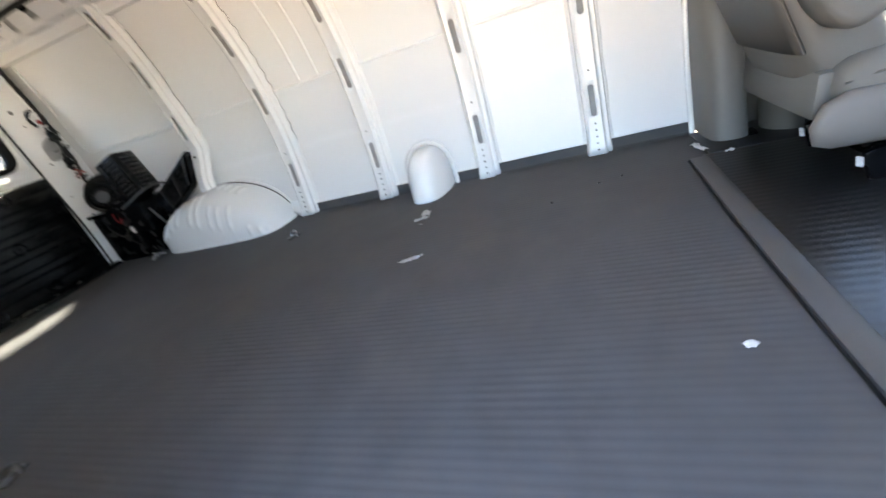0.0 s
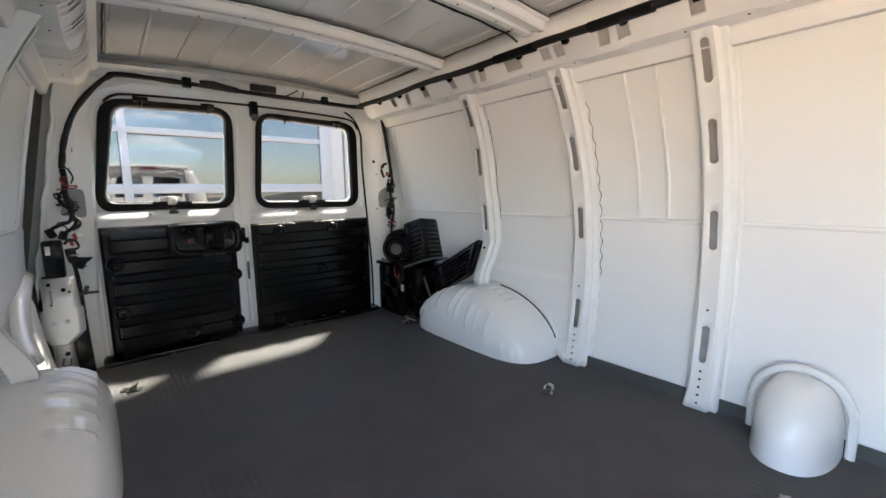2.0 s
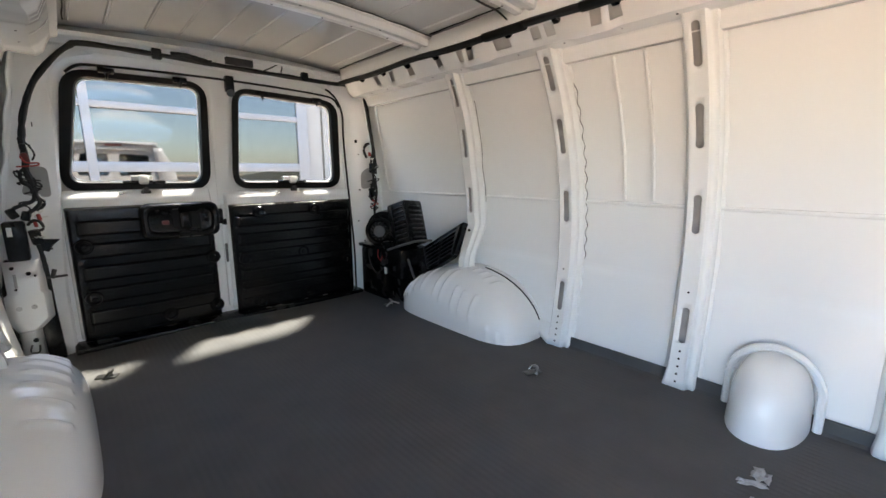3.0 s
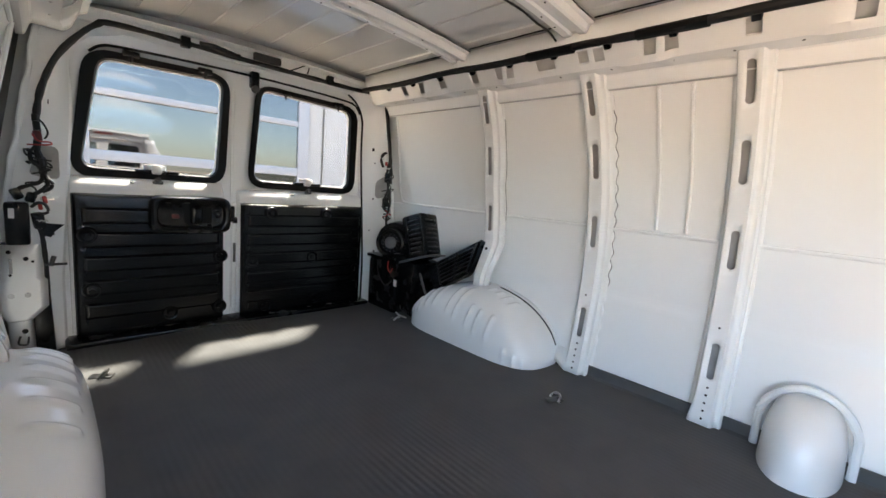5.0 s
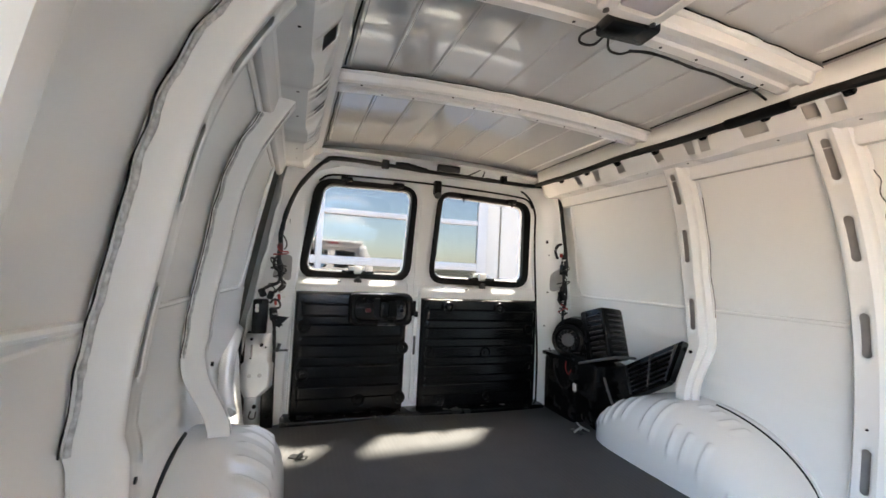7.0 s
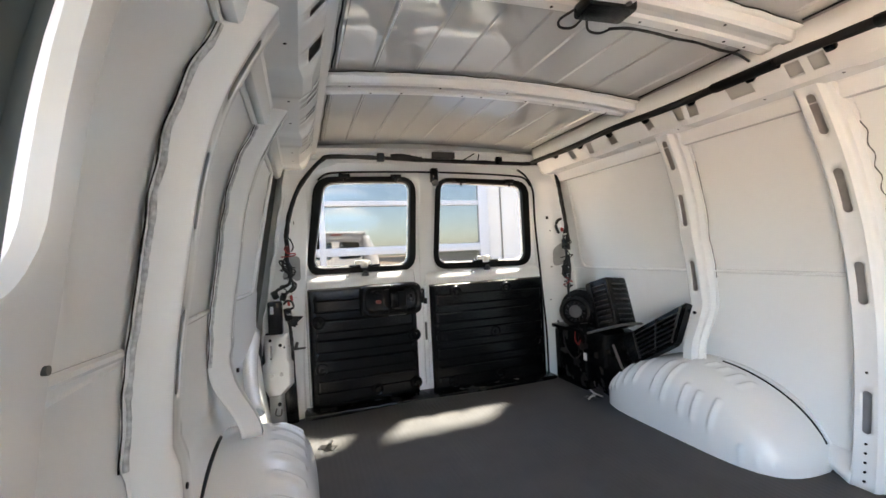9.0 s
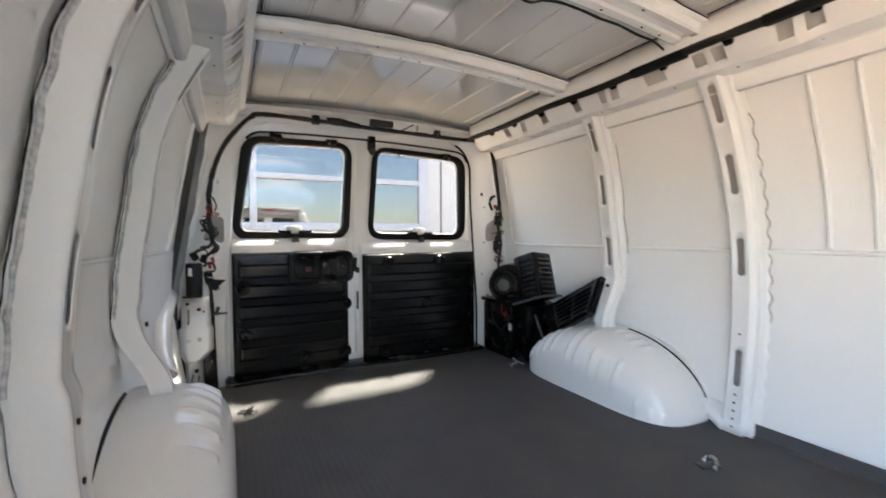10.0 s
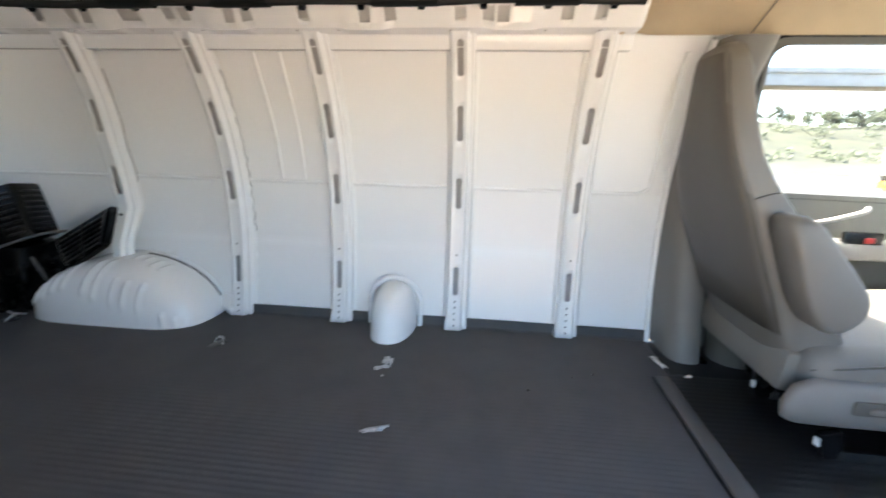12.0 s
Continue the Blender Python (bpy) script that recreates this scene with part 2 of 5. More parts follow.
# ---- side walls ----
def skin(side, x0, x1, z0=0.0, z1=1.13, off=SKINOFF, thick=0.03, nx=84):
    """A curved outer panel with an inner and an outer face."""
    zs = frange(z0, z1, 26)
    crease = lambda z: -0.006 / (1 + math.exp((z - 0.325) / 0.008)) + (0.003 if z > 0.586 else 0)
    zs = sorted({*zs, 0.30, 0.315, 0.322, 0.328, 0.335, 0.35, 0.584, 0.588})
    ring_ = [(wide(side, z) + off + crease(z), z) for z in zs] + [(wide(side, z) + off + thick, z) for z in reversed(zs)]
    deep = lambda x: 0.0 if side > 0 else 0.07 * max(0, min(1, (0.174 - x) / 0.010))
    xs = sorted({*frange(x0, x1, nx), 0.162, 0.164, 0.169, 0.174, 0.177})
    posts = (0.23, *RIBS, 3.05) if side > 0 else (0.23, 0.78, 1.312, 1.69)

    def belly(x):
        for a, b in zip(posts, posts[1:]):
            if a < x < b:
                return 0.005 * math.sin(math.pi * (x - a) / (b - a)) ** 2
        return 0.0

    return loft([[at(side, x, w + deep(x) - taper(side, x, z) + belly(x) * math.sin(math.pi * min(1, z / 1.13)), z) for w, z in ring_] for x in xs], ring=True, caps=True)


SLOTS = ((0.979, 1.083), (0.765, 0.888), (0.505, 0.627), (0.147, 0.264))


def rib(side, x, parent, z0=0.0, scallop=False, kink=False, slots=SLOTS, lean=0.0, slot_dx=0.0):
    """A pressed hat-section upright with long holes."""
    zs = set(frange(z0, 1.135, 40))
    hw, rows = 0.0102, []
    for a, b in slots:
        zs |= {a, a + 0.002, a + 0.005, a + 0.0115, b - 0.0115, b - 0.005, b - 0.002, b}
    zs = sorted(zs)

    def hole(z):
        for a, b in slots:
            if a - 1e-6 <= z <= b + 1e-6:
                d = min(z - a, b - z)
                return hw if d >= 0.0115 else max(0.0015, math.sqrt(max(0, 0.0115**2 - (0.0115 - d) ** 2)))
        return 0.006

    for z in zs:
        w = wide(side, z)
        if kink and z < 0.47:
            u = max(0.0, min(1.0, ((0.46 if side > 0 else 0.43) - z) / ((0.44 if side > 0 else 0.42) - z0)))
            w += (-0.066 if side > 0 else -0.058) * u * u * (3 - 2 * u) + 0.006 * math.exp(-(((z - 0.455) / 0.02) ** 2))
        foot = max(0, (0.06 - z) / 0.06) * 0.008 if not kink else 0
        fl = 0.053 + (0.004 * math.sin(z * 105) if scallop else 0.0015 * math.sin(z * 33))
        h = hole(z)
        out = wide(side, z) + SKINOFF - 0.002 - 0.006 / (1 + math.exp((z - 0.325) / 0.008))
        if kink and z < 0.47:
            out = min(out, w + 0.046)
        cx = x + lean * max(0, z - 0.72) + (0.010 * max(0, 0.42 - z) / 0.16 if kink else 0)
        step = (w + out) / 2
        thin = 1 - (0.30 if side > 0 else 0.45) * max(0.0, min(1.0, (0.47 - z) / 0.15)) if kink else 1
        low = max(0.0, min(1.0, (0.445 - z) / 0.025)) if side < 0 and not kink else 0.0
        front = ((0.024, w), (0.028 + foot * 0.3, w + 0.006), (0.030 + foot * 0.3, step - 0.004), (0.035 + foot * 0.3, step), (0.045 + foot * 0.3, step - 0.002), (0.049 + foot * 0.3, step + 0.006), (0.051 + foot * 0.3, out - 0.002), (fl + 0.008 + foot * 0.3, out))
        if side < 0:
            w -= 0.010 * low
            front = ((0.024, w), (0.029, w + 0.003), (0.034, w + 0.010), (0.040 - 0.004 * low, w + 0.020), (0.046 - 0.010 * low, out - 0.018), (0.051 - 0.014 * low, out - 0.008), (0.055 - 0.018 * low, out - 0.003), (fl + 0.010 - 0.022 * low, out))
        rows.append([at(side, cx + dx * thin, ww, z) for dx, ww in (
            (-0.050 - foot, out), (-0.037 - foot, out - 0.002), (-0.034 - foot, w + 0.014), (-0.031 - foot, w + 0.004), (-0.026, w), (-0.019, w + 0.0015),
            (slot_dx - h, w + 0.0015), (slot_dx + h, w + 0.0015), (0.018, w + 0.0015), *front)])

    def cut(i, j):
        m = 0.5 * (zs[i] + zs[i + 1])
        return j == 6 and any(a < m < b for a, b in slots)

    bm = loft(rows, skip=cut)
    ob = part("rib", bm, PAINT, parent, angle=50)
    sol = ob.modifiers.new("thickness", "SOLIDIFY")
    sol.thickness, sol.offset = 0.0018, 0
    rows = []
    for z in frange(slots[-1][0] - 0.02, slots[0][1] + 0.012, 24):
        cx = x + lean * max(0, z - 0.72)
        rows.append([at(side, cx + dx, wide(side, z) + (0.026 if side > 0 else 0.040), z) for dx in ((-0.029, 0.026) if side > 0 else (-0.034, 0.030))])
    # right-hand plates get a darker colour for the shade inside their slots
    part("inner_plate", loft(rows), ECOAT if side > 0 else CAVITYSHADE, parent, "primed inner plate, darkened for shade on the right side")
    # punched holes at the foot
    if not kink:
        bm = bmesh.new()
        for z in [0.02, 0.045, 0.07, 0.095, 0.12, 0.315] if side > 0 else [0.30, 0.385]:
            cyl(at(side, x, wide(side, z) + (0.0005 if side > 0 else -0.0095), z), (0, side, 0), 0.0034 if side > 0 else 0.0048, 0.005, 10, bm)
        part("punched_holes", bm, RUBBER, parent)
    else:
        part("punched_holes", cyl(at(side, x, wide(side, 0.42) - 0.012, 0.42), (0, side, 0), 0.006, 0.006, 12), RUBBER, parent)
    return ob


def bead(side, pts, parent, r=0.0072):
    """A pressed line on a panel through (x, z) points."""
    part("pressed_line", tube([at(side, px, wide(side, pz) + SKINOFF + 0.0015 - taper(side, px, pz), pz) for px, pz in pts], r, 8, smooth=4), SKIN, parent)


wall_left = part("wall_left", skin(1, 0.035, 3.06), SKIN)
tagged(wall_left, "white painted curved steel side wall with pressed uprights", "wall", kind="structure")
for i, x in enumerate(RIBS):
    rib(1, x, wall_left, 0.243 if i == 0 else -0.002, scallop=i == 1, kink=i == 0, slots=SLOTS[:3] if i == 0 else SLOTS, lean=0.15 if i == 0 else 0)
bead(1, [(0.168, 1.06), (0.132, 0.84), (0.112, 0.66), (0.125, 0.605), (0.175, 0.589), (0.4, 0.586), (0.6, 0.585), (0.75, 0.585)], wall_left)
for a, b in zip(RIBS, RIBS[1:]):
    bead(1, [(a + 0.05, 0.585), ((a + b) / 2, 0.585), (b - 0.05, 0.585)], wall_left)
bead(1, [(RIBS[4] + 0.05, 0.585), (2.92, 0.585), (2.975, 0.60), (2.99, 0.66), (2.985, 1.06)], wall_left)
for bx in (1.514, 1.612):
    bead(1, [(bx, 0.60), (bx, 0.8), (bx, 1.055)], wall_left, 0.0058)

wall_right = part("wall_right", skin(-1, 0.035, 1.69), SKIN)
tagged(wall_right, "white painted steel side wall behind the side door", "wall", kind="structure")
rib(-1, 0.780, wall_right, 0.243, kink=True, slots=SLOTS[:3], lean=0.15)
rib(-1, 1.312, wall_right, -0.002, slots=((0.962, 1.060), (0.762, 0.880), (0.520, 0.645)))
bead(-1, [(0.262, 1.06), (0.250, 0.66), (0.265, 0.60), (0.32, 0.587), (0.6, 0.585), (0.74, 0.585)], wall_right)
bead(-1, [(0.84, 0.59), (1.05, 0.593), (1.255, 0.597)], wall_right, 0.0065)
bead(-1, [(1.383, 0.600), (1.5, 0.607), (1.645, 0.615)], wall_right, 0.0072)
for a, b in ((0.30, 0.80), (0.90, 1.27), (1.37, 1.64)):
    bead(-1, [(a, 1.056), ((a + b) / 2, 1.058), (b, 1.056)], wall_right, 0.008)
# rough foam squeezed out along the uprights
for rx, z0, z1, r, lean in ((1.312 + 0.067, 0.45, 1.045, 0.0034, 0.0), (0.780 + 0.064, 0.45, 1.05, 0.0034, 0.15)):
    pts = [at(-1, rx + lean * max(0, z - 0.72) + 0.004 * noise.noise(Vector((z * 14, 1, 2))), wide(-1, z) + 0.038 + 0.003 * noise.noise(Vector((z * 23, 5, 2))), z) for z in frange(z0, z1, 110)]
    part("sealing_foam", tube(pts, r, 10, smooth=2, lumps=0.75, flat=1.0), FOAM, wall_right, "rough grey sealing foam")
    pts = [p + Vector((0.0052, -0.006, 0)) for p in pts]
    part("foam_gap", tube(pts, 0.0012, 6, smooth=2, lumps=0.9), RUBBER, wall_right, "dark uneven gap beside the foam")
# a thin grey tube draws the shading along the flange edges
for rx in RIBS[:2]:
    lean = 0.15 if rx < 1 else 0.0
    edge = lambda z: 0.0615 + (0.004 * math.sin(z * 105) if rx > 1 else 0.0015 * math.sin(z * 33))
    pts = [at(1, rx + lean * max(0, z - 0.72) + edge(z) + 0.0012 * noise.noise(Vector((z * 48, rx * 5, 2))), half(z) + SKINOFF - 0.0035 - 0.006 / (1 + math.exp((z - 0.325) / 0.008)), z) for z in frange(0.36 if rx > 1 else 0.56, 1.0, 90)]
    part("flange_shade", tube(pts, 0.0013, 6, smooth=2, lumps=0.9), MATEDGE, wall_left, "dark uneven line for the shading along the flange edge")
for rx, z0, z1 in ((RIBS[0] + 0.045, 0.46, 1.05), (RIBS[1] + 0.040, 0.33, 1.04)):
    pts = [at(1, rx + 0.004 * noise.noise(Vector((z * 12, 4, 2))), half(z) + 0.042, z) for z in frange(z0, z1, 14)]
    part("sealing_foam", tube(pts, 0.005, 8, smooth=5, lumps=0.7), PAINT, wall_left, "painted sealer bead")


def rail(side, x0, x1, label):
    """The box rail along the roof's edge with a row of openings."""
    sec = [(0.722, 1.058), (0.706, 1.060), (0.700, 1.066), (0.690, 1.096), (0.684, 1.101), (0.622, 1.106), (0.602, 1.121), (0.576, 1.153), (0.570, 1.163), (0.560, 1.168), (0.550, 1.171), (0.546, 1.225)]
    cuts = NOTCH[side]
    xs = sorted({*frange(x0, x1, 150), *[v for a, b in cuts for v in (a, b)]})
    xs = [x for x in xs if x0 <= x <= x1]
    rows = []
    for x in xs:
        dip = 0.009 * max(0.0, min(1.0, 3.0 * math.sin(x * 13.6) - 1.2))
        rows.append([at(side, x, w - (dip if 5 <= k <= 6 else 0), z - (dip if 5 <= k <= 6 else 0)) for k, (w, z) in enumerate(sec)])

    def cut(i, j):
        m = 0.5 * (xs[i] + xs[i + 1])
        return j == 6 and any(a < m < b for a, b in cuts)

    ob = part("roof_rail_left" if side > 0 else "roof_rail_right", loft(rows, skip=cut), PAINT, None, angle=30)
    sol = ob.modifiers.new("thickness", "SOLIDIFY")
    sol.thickness, sol.offset = 0.002, 0
    tagged(ob, label, "roof rail", kind="structure")
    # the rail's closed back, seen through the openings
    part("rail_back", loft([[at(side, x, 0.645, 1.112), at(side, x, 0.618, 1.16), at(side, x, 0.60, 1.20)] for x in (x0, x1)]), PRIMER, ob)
    bm = bmesh.new()
    for x in frange(x0 + 0.13, x1 - 0.1, int((x1 - x0) / 0.17)):
        cyl(at(side, x + 0.02 * math.sin(x * 9), 0.645, 1.1045), (0, 0.2 * side, 1), 0.0035, 0.004, 8, bm)
    part("punched_holes", bm, RUBBER, ob)
    return ob


def spans(centres, w):
    return [(c - w / 2, c + w / 2) for c in centres]


NOTCH = {1: spans((0.40, 0.53, 0.665, 0.85, 0.977, 1.03, 1.32, 1.372, 1.527, 1.583, 1.77, 1.967, 2.047, 2.262, 2.346, 2.39, 2.576, 2.673), 0.034) + [(1.145, 1.215)],
         -1: spans((0.367, 0.56, 0.60, 0.74, 0.77, 0.87, 0.91, 0.95, 1.30), 0.022) + [(1.12, 1.18)]}
rail_left = rail(1, 0.12, 2.80, "white steel roof rail with punched openings")
rail_right = rail(-1, 0.12, 3.0, "white steel roof rail over the side door")


# ---- roof ----
def roof_z(x, y):
    w = abs(y - YC) / 0.56
    drop = 0.008 * max(0, (0.45 - x) / 0.45) ** 2
    return 1.228 + 0.028 * (1 - w * w) - drop


rows = []
BEADS = [YC + d for d in (-0.52, -0.415, -0.29, -0.175, -0.055, 0.06, 0.195, 0.33, 0.49)]
ys = sorted({*frange(YC - 0.575, YC + 0.575, 24), *[b + d for b in BEADS for d in (-0.0065, -0.0025, 0.0025, 0.0065)]})
gap = lambda x: any(a < x < b for a, b in ((0.0, 0.13), (0.70, 0.87), (1.21, 1.40), (1.78, 1.90), (2.28, 2.40), (2.8, 5)))
for x in sorted({*frange(0.06, 2.85, 40), 0.128, 0.16, 0.68, 0.70, 0.872, 0.89, 1.19, 1.21, 1.40, 1.42}):
    row = []
    for yy in ys:
        d = min(abs(yy - b) for b in BEADS)
        row.append((x, yy, roof_z(x, yy) - (0.0042 if d < 0.004 and not gap(x) else 0)))
    rows.append(row)
bm = loft(rows)
outer = [[(x, yy, roof_z(x, yy) + 0.03) for yy in frange(YC - 0.66, YC + 0.66, 12)] for x in frange(-0.08, 3.97, 12)]
loft(outer, bm)
for side in (1, -1):
    loft([[at(side, x, w, z) for w, z in ((half(1.09) + 0.075, 1.08), (half(1.12) + 0.075, 1.13), (0.715, 1.19), (0.655, 1.255), (0.60, 1.262))] for x in frange(-0.08, 3.97, 8)], bm)
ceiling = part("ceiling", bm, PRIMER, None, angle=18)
tagged(ceiling, "bare white painted sheet steel roof with pressed lines", "ceiling", kind="structure")


def bow(x, w, label):
    """A hat-section bow across under the roof."""
    rows = []
    n = 40
    for i, yy in enumerate(frange(YC - 0.556, YC + 0.556, n)):
        base = roof_z(x, yy)
        wav = 0.003 * max(0, math.sin((yy - YC) * 27))
        z = base - 0.036
        rows.append([(x + dx, yy, zz) for dx, zz in (
            (-w * 0.62, base - 0.012), (-w * 0.50, base - 0.014), (-w * 0.46, z + 0.004), (-w * 0.38, z), (-w * 0.14, z + 0.001), (-w * 0.08, z + 0.008),
            (w * 0.12, z + 0.009), (w * 0.18, z + 0.002), (w * 0.40, z), (w * 0.47, z + 0.005), (w * 0.52, base - 0.012 - wav), (w * 0.68 + wav, base - 0.008 - wav))])
    ob = part("roof_bow", loft(rows), PAINT, None, angle=30)
    sol = ob.modifiers.new("thickness", "SOLIDIFY")
    sol.thickness, sol.offset = 0.002, 0
    tagged(ob, label, "roof bow", "roof bows", "structure")
    for dx, dz in ((-w * 0.63, -0.0105), (w * 0.70, -0.0085)):
        pts = [(x + dx + 0.0015 * math.sin(yy * 60), yy, roof_z(x, yy) + dz + 0.001 * math.sin(yy * 43)) for yy in frange(YC - 0.55, YC + 0.55, 60)]
        part("flange_gap", tube(pts, 0.0016, 6, smooth=1), RUBBER, ob, "dark gap along the bow's flange")
    bm = bmesh.new()
    for k in range(12):
        yy = YC - 0.48 + k * 0.088 + 0.02 * math.sin(k * 5)
        dx = w * (-0.28 if k % 3 else 0.3)
        cyl((x + dx, yy, roof_z(x, yy) - 0.0355), (0, 0, 1), 0.0035, 0.004, 8, bm)
    part("punched_holes", bm, RUBBER, ob)
    return ob


bow(0.795, 0.088, "white pressed steel roof bow across the cargo roof")
bow(1.305, 0.092, "white pressed steel roof bow carrying the cargo lamp")

# ---- the rear door frame ----
def opening(z, side):
    """Distance of the door opening's edge from the middle line."""
    w = 0.635 - 0.042 * max(0.0, min(1.0, (z - 0.25) / 0.6))
    if z > 1.0:
        w -= 0.15 * (1 - math.sqrt(max(0, 1 - ((z - 1.0) / 0.15) ** 2)))
    return w


bm = bmesh.new()
for side in (1, -1):
    rows = []
    for z in frange(-0.03, 1.15, 40):
        o, s = opening(z, side), wide(side, z) + SKINOFF
        lip = min(0.716 + 0.12 * (1.066 - z) if side > 0 else 0.70 + 0.17 * (1.0 - z), s - 0.015)
        back = s + (0.02 if side > 0 else 0.10)
        d = lip - o
        wob = 0.003 * math.sin(z * 31) + 0.002 * math.sin(z * 57)
        rows.append([at(side, x, w, z) for x, w in ((-0.05, o), (0.018, o), (0.030, o + 0.008), (0.040, o + 0.03), (0.050, o + d * 0.36), (0.056, o + d * 0.42), (0.078, o + d * 0.70), (0.090, lip - 0.016), (0.108, lip - 0.010 + wob), (0.114, lip - 0.004 + wob), (0.112, lip + wob), (0.10, lip + 0.003), (0.06, lip + 0.012), (0.04, lip + 0.03), (0.036, back))])
    loft(rows, bm)
rows = []
for yy in frange(YC - 0.70, YC + 0.70, 40):
    w = abs(yy - YC)
    zo = 1.0 + 0.15 * math.sqrt(max(0.0, 1 - (max(0, w - 0.443) / 0.15) ** 2)) if w < 0.593 else 1.0
    zo = max(zo, 1.10)
    top = 1.205 - 0.02 * (w / 0.7) ** 2
    rows.append([(x, yy, z) for x, z in ((-0.05, zo), (0.018, zo), (0.032, zo + 0.008), (0.040, zo + 0.022), (0.058, top - 0.034), (0.070, top - 0.030), (0.085, top - 0.006), (0.105, top), (0.125, top + 0.002))])
loft(rows, bm)
# the open pillar cavity behind the right wall's rear edge, shade in its colour
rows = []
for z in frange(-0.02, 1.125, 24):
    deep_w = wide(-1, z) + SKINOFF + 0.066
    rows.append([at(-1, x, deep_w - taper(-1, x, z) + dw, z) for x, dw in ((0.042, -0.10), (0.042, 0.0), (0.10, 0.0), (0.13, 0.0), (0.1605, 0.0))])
part("pillar_cavity", loft(rows), CAVITYSHADE, wall_right, "unlit cavity behind the panel edge, its shade put into the colour")
part("cavity_cap", box(at(-1, 0.13, 0.755, 1.136), (0.20, 0.19, 0.02), 0.003), ECOAT, wall_right)
part("cavity_cap", box(at(-1, 0.13, 0.86, -0.02), (0.20, 0.24, 0.02), 0.003), ECOAT, wall_right)
frame_rear = part("door_frame", bm, PAINT, None, angle=30)
tagged(frame_rear, "white pressed steel frame round the rear doors", "door frame", kind="structure")
sill = part("door_sill", box((0.03, YC + 0.0, 0.006), (0.15, 1.29, 0.03), 0.008), BLACK)
tagged(sill, "black plastic sill plate inside the rear doors", "sill", kind="structure")


# ---- rear doors ----
def door(name, y0, y1, wq, gq, panel, clips, label):
    base = thing(name, (0.0, (y0 + y1) / 2, 0.02), label, "door", "rear doors", "structure")
    o0, o1 = (0.02, 0.0) if y0 < -0.1 else (0.0, 0.02)
    outer = [(y0 - o0, -0.02), (y1 + o1, -0.02), (y1 + o1, 1.165), (y0 - o0, 1.165)]
    big = 0.10

    def ring(c, r, x):
        return [(x + lean_(p.y), p.x, p.y) for p in rounded(c, r, 6)]

    def grow(c, d):
        cy, cz = sum(p[0] for p in c) / 4, sum(p[1] for p in c) / 4
        return [(p[0] + math.copysign(d, p[0] - cy), p[1] + math.copysign(d, p[1] - cz)) for p in c]

    lean_ = lambda z: 0.07 * max(0.0, min(0.4, z - 0.62))
    rows = [ring(outer, 0.03, -0.040), ring(outer, 0.03, -0.008), ring(grow(outer, -0.008), 0.03, 0.0), ring(grow(wq, 0.034), big, 0.0), ring(grow(wq, 0.022), big, -0.006), ring(grow(wq, 0.004), big * 0.9, -0.022), ring(gq, 0.045, -0.026), ring(gq, 0.045, -0.038)]
    rows.append(rows[0])
    part("door_shell", loft(rows, ring=True), PAINT, base, "white painted door shell")
    # the lower door stands a little proud, with a sloping shelf under the window
    zt = panel[3] + 0.03
    sec = [(-0.005, zt + 0.036), (0.010, zt + 0.028), (0.024, zt + 0.014), (0.032, zt + 0.0), (0.036, zt - 0.014), (0.037, zt - 0.03), (0.036, 0.06), (0.030, 0.032), (-0.005, 0.03)]
    ys_ = [(panel[0] - 0.010, 0.1), (panel[0] - 0.007, 0.6), (panel[0] + 0.0, 0.95), (panel[0] + 0.008, 1), (panel[1] - 0.008, 1), (panel[1] - 0.0, 0.95), (panel[1] + 0.005, 0.6), (panel[1] + 0.007, 0.1)]
    part("lower_shell", loft([[(x * k if x > 0 else x, yy, z) for x, z in sec] for yy, k in ys_], caps=True), PAINT, base)
    # black window seal
    rows = [ring(grow(wq, 0.0), big * 0.9, -0.024), ring(grow(wq, -0.003), big * 0.9, -0.009), ring(grow(wq, -0.010), big * 0.85, -0.004), ring(grow(gq, 0.008), 0.05, -0.006), ring(grow(gq, -0.003), 0.045, -0.014), ring(grow(gq, -0.004), 0.045, -0.040)]
    part("window_seal", loft(rows, ring=True), RUBBER, base, "black rubber window seal")
    pane = bmesh.new()
    pts = [p for p in ring(grow(gq, 0.006), 0.045, -0.034)]
    loft([pts, [(x - 0.004, a, b) for x, a, b in pts]], pane, ring=True, caps=True)
    part("pane", pane, REARGLASS, base, "clear window glass")
    # black trim panel with raised bands that stop short of its sides
    p0, p1, z0, z1 = panel
    n = 5
    step = (z1 - z0 - 0.085) / n
    rowsz = [(z0, 0.0, 0), (z0 + 0.004, 0.008, 0), (z0 + 0.012, 0.011, 0), (z0 + 0.026, 0.011, 0)]
    for k in range(n):
        c = z0 + 0.052 + (k + 0.5) * step
        rowsz += [(c + q * step, 0.011, h) for q, h in ((-0.34, 0), (-0.325, -0.15), (-0.26, 0.85), (-0.235, 1.0), (-0.20, 1.0), (0.19, 1.0), (0.225, 1.0), (0.25, 0.85), (0.31, -0.15), (0.33, 0))]
    rowsz += [(z1 - 0.020, 0.011, 0), (z1 - 0.009, 0.010, 0), (z1 - 0.003, 0.006, 0), (z1, 0.0, 0)]
    cols = [(p0, -0.016, 0), (p0 + 0.004, -0.006, 0), (p0 + 0.012, -0.001, 0), (p0 + 0.026, 0.0, 0), (p0 + 0.034, 0.0, 0.8), (p0 + 0.040, 0.0, 1), ((p0 + p1) / 2, 0.002, 1), (p1 - 0.036, 0.0, 1), (p1 - 0.030, 0.0, 0.8), (p1 - 0.022, 0.0, 0), (p1 - 0.010, -0.001, 0), (p1 - 0.004, -0.006, 0), (p1, -0.016, 0)]
    grid_ = []
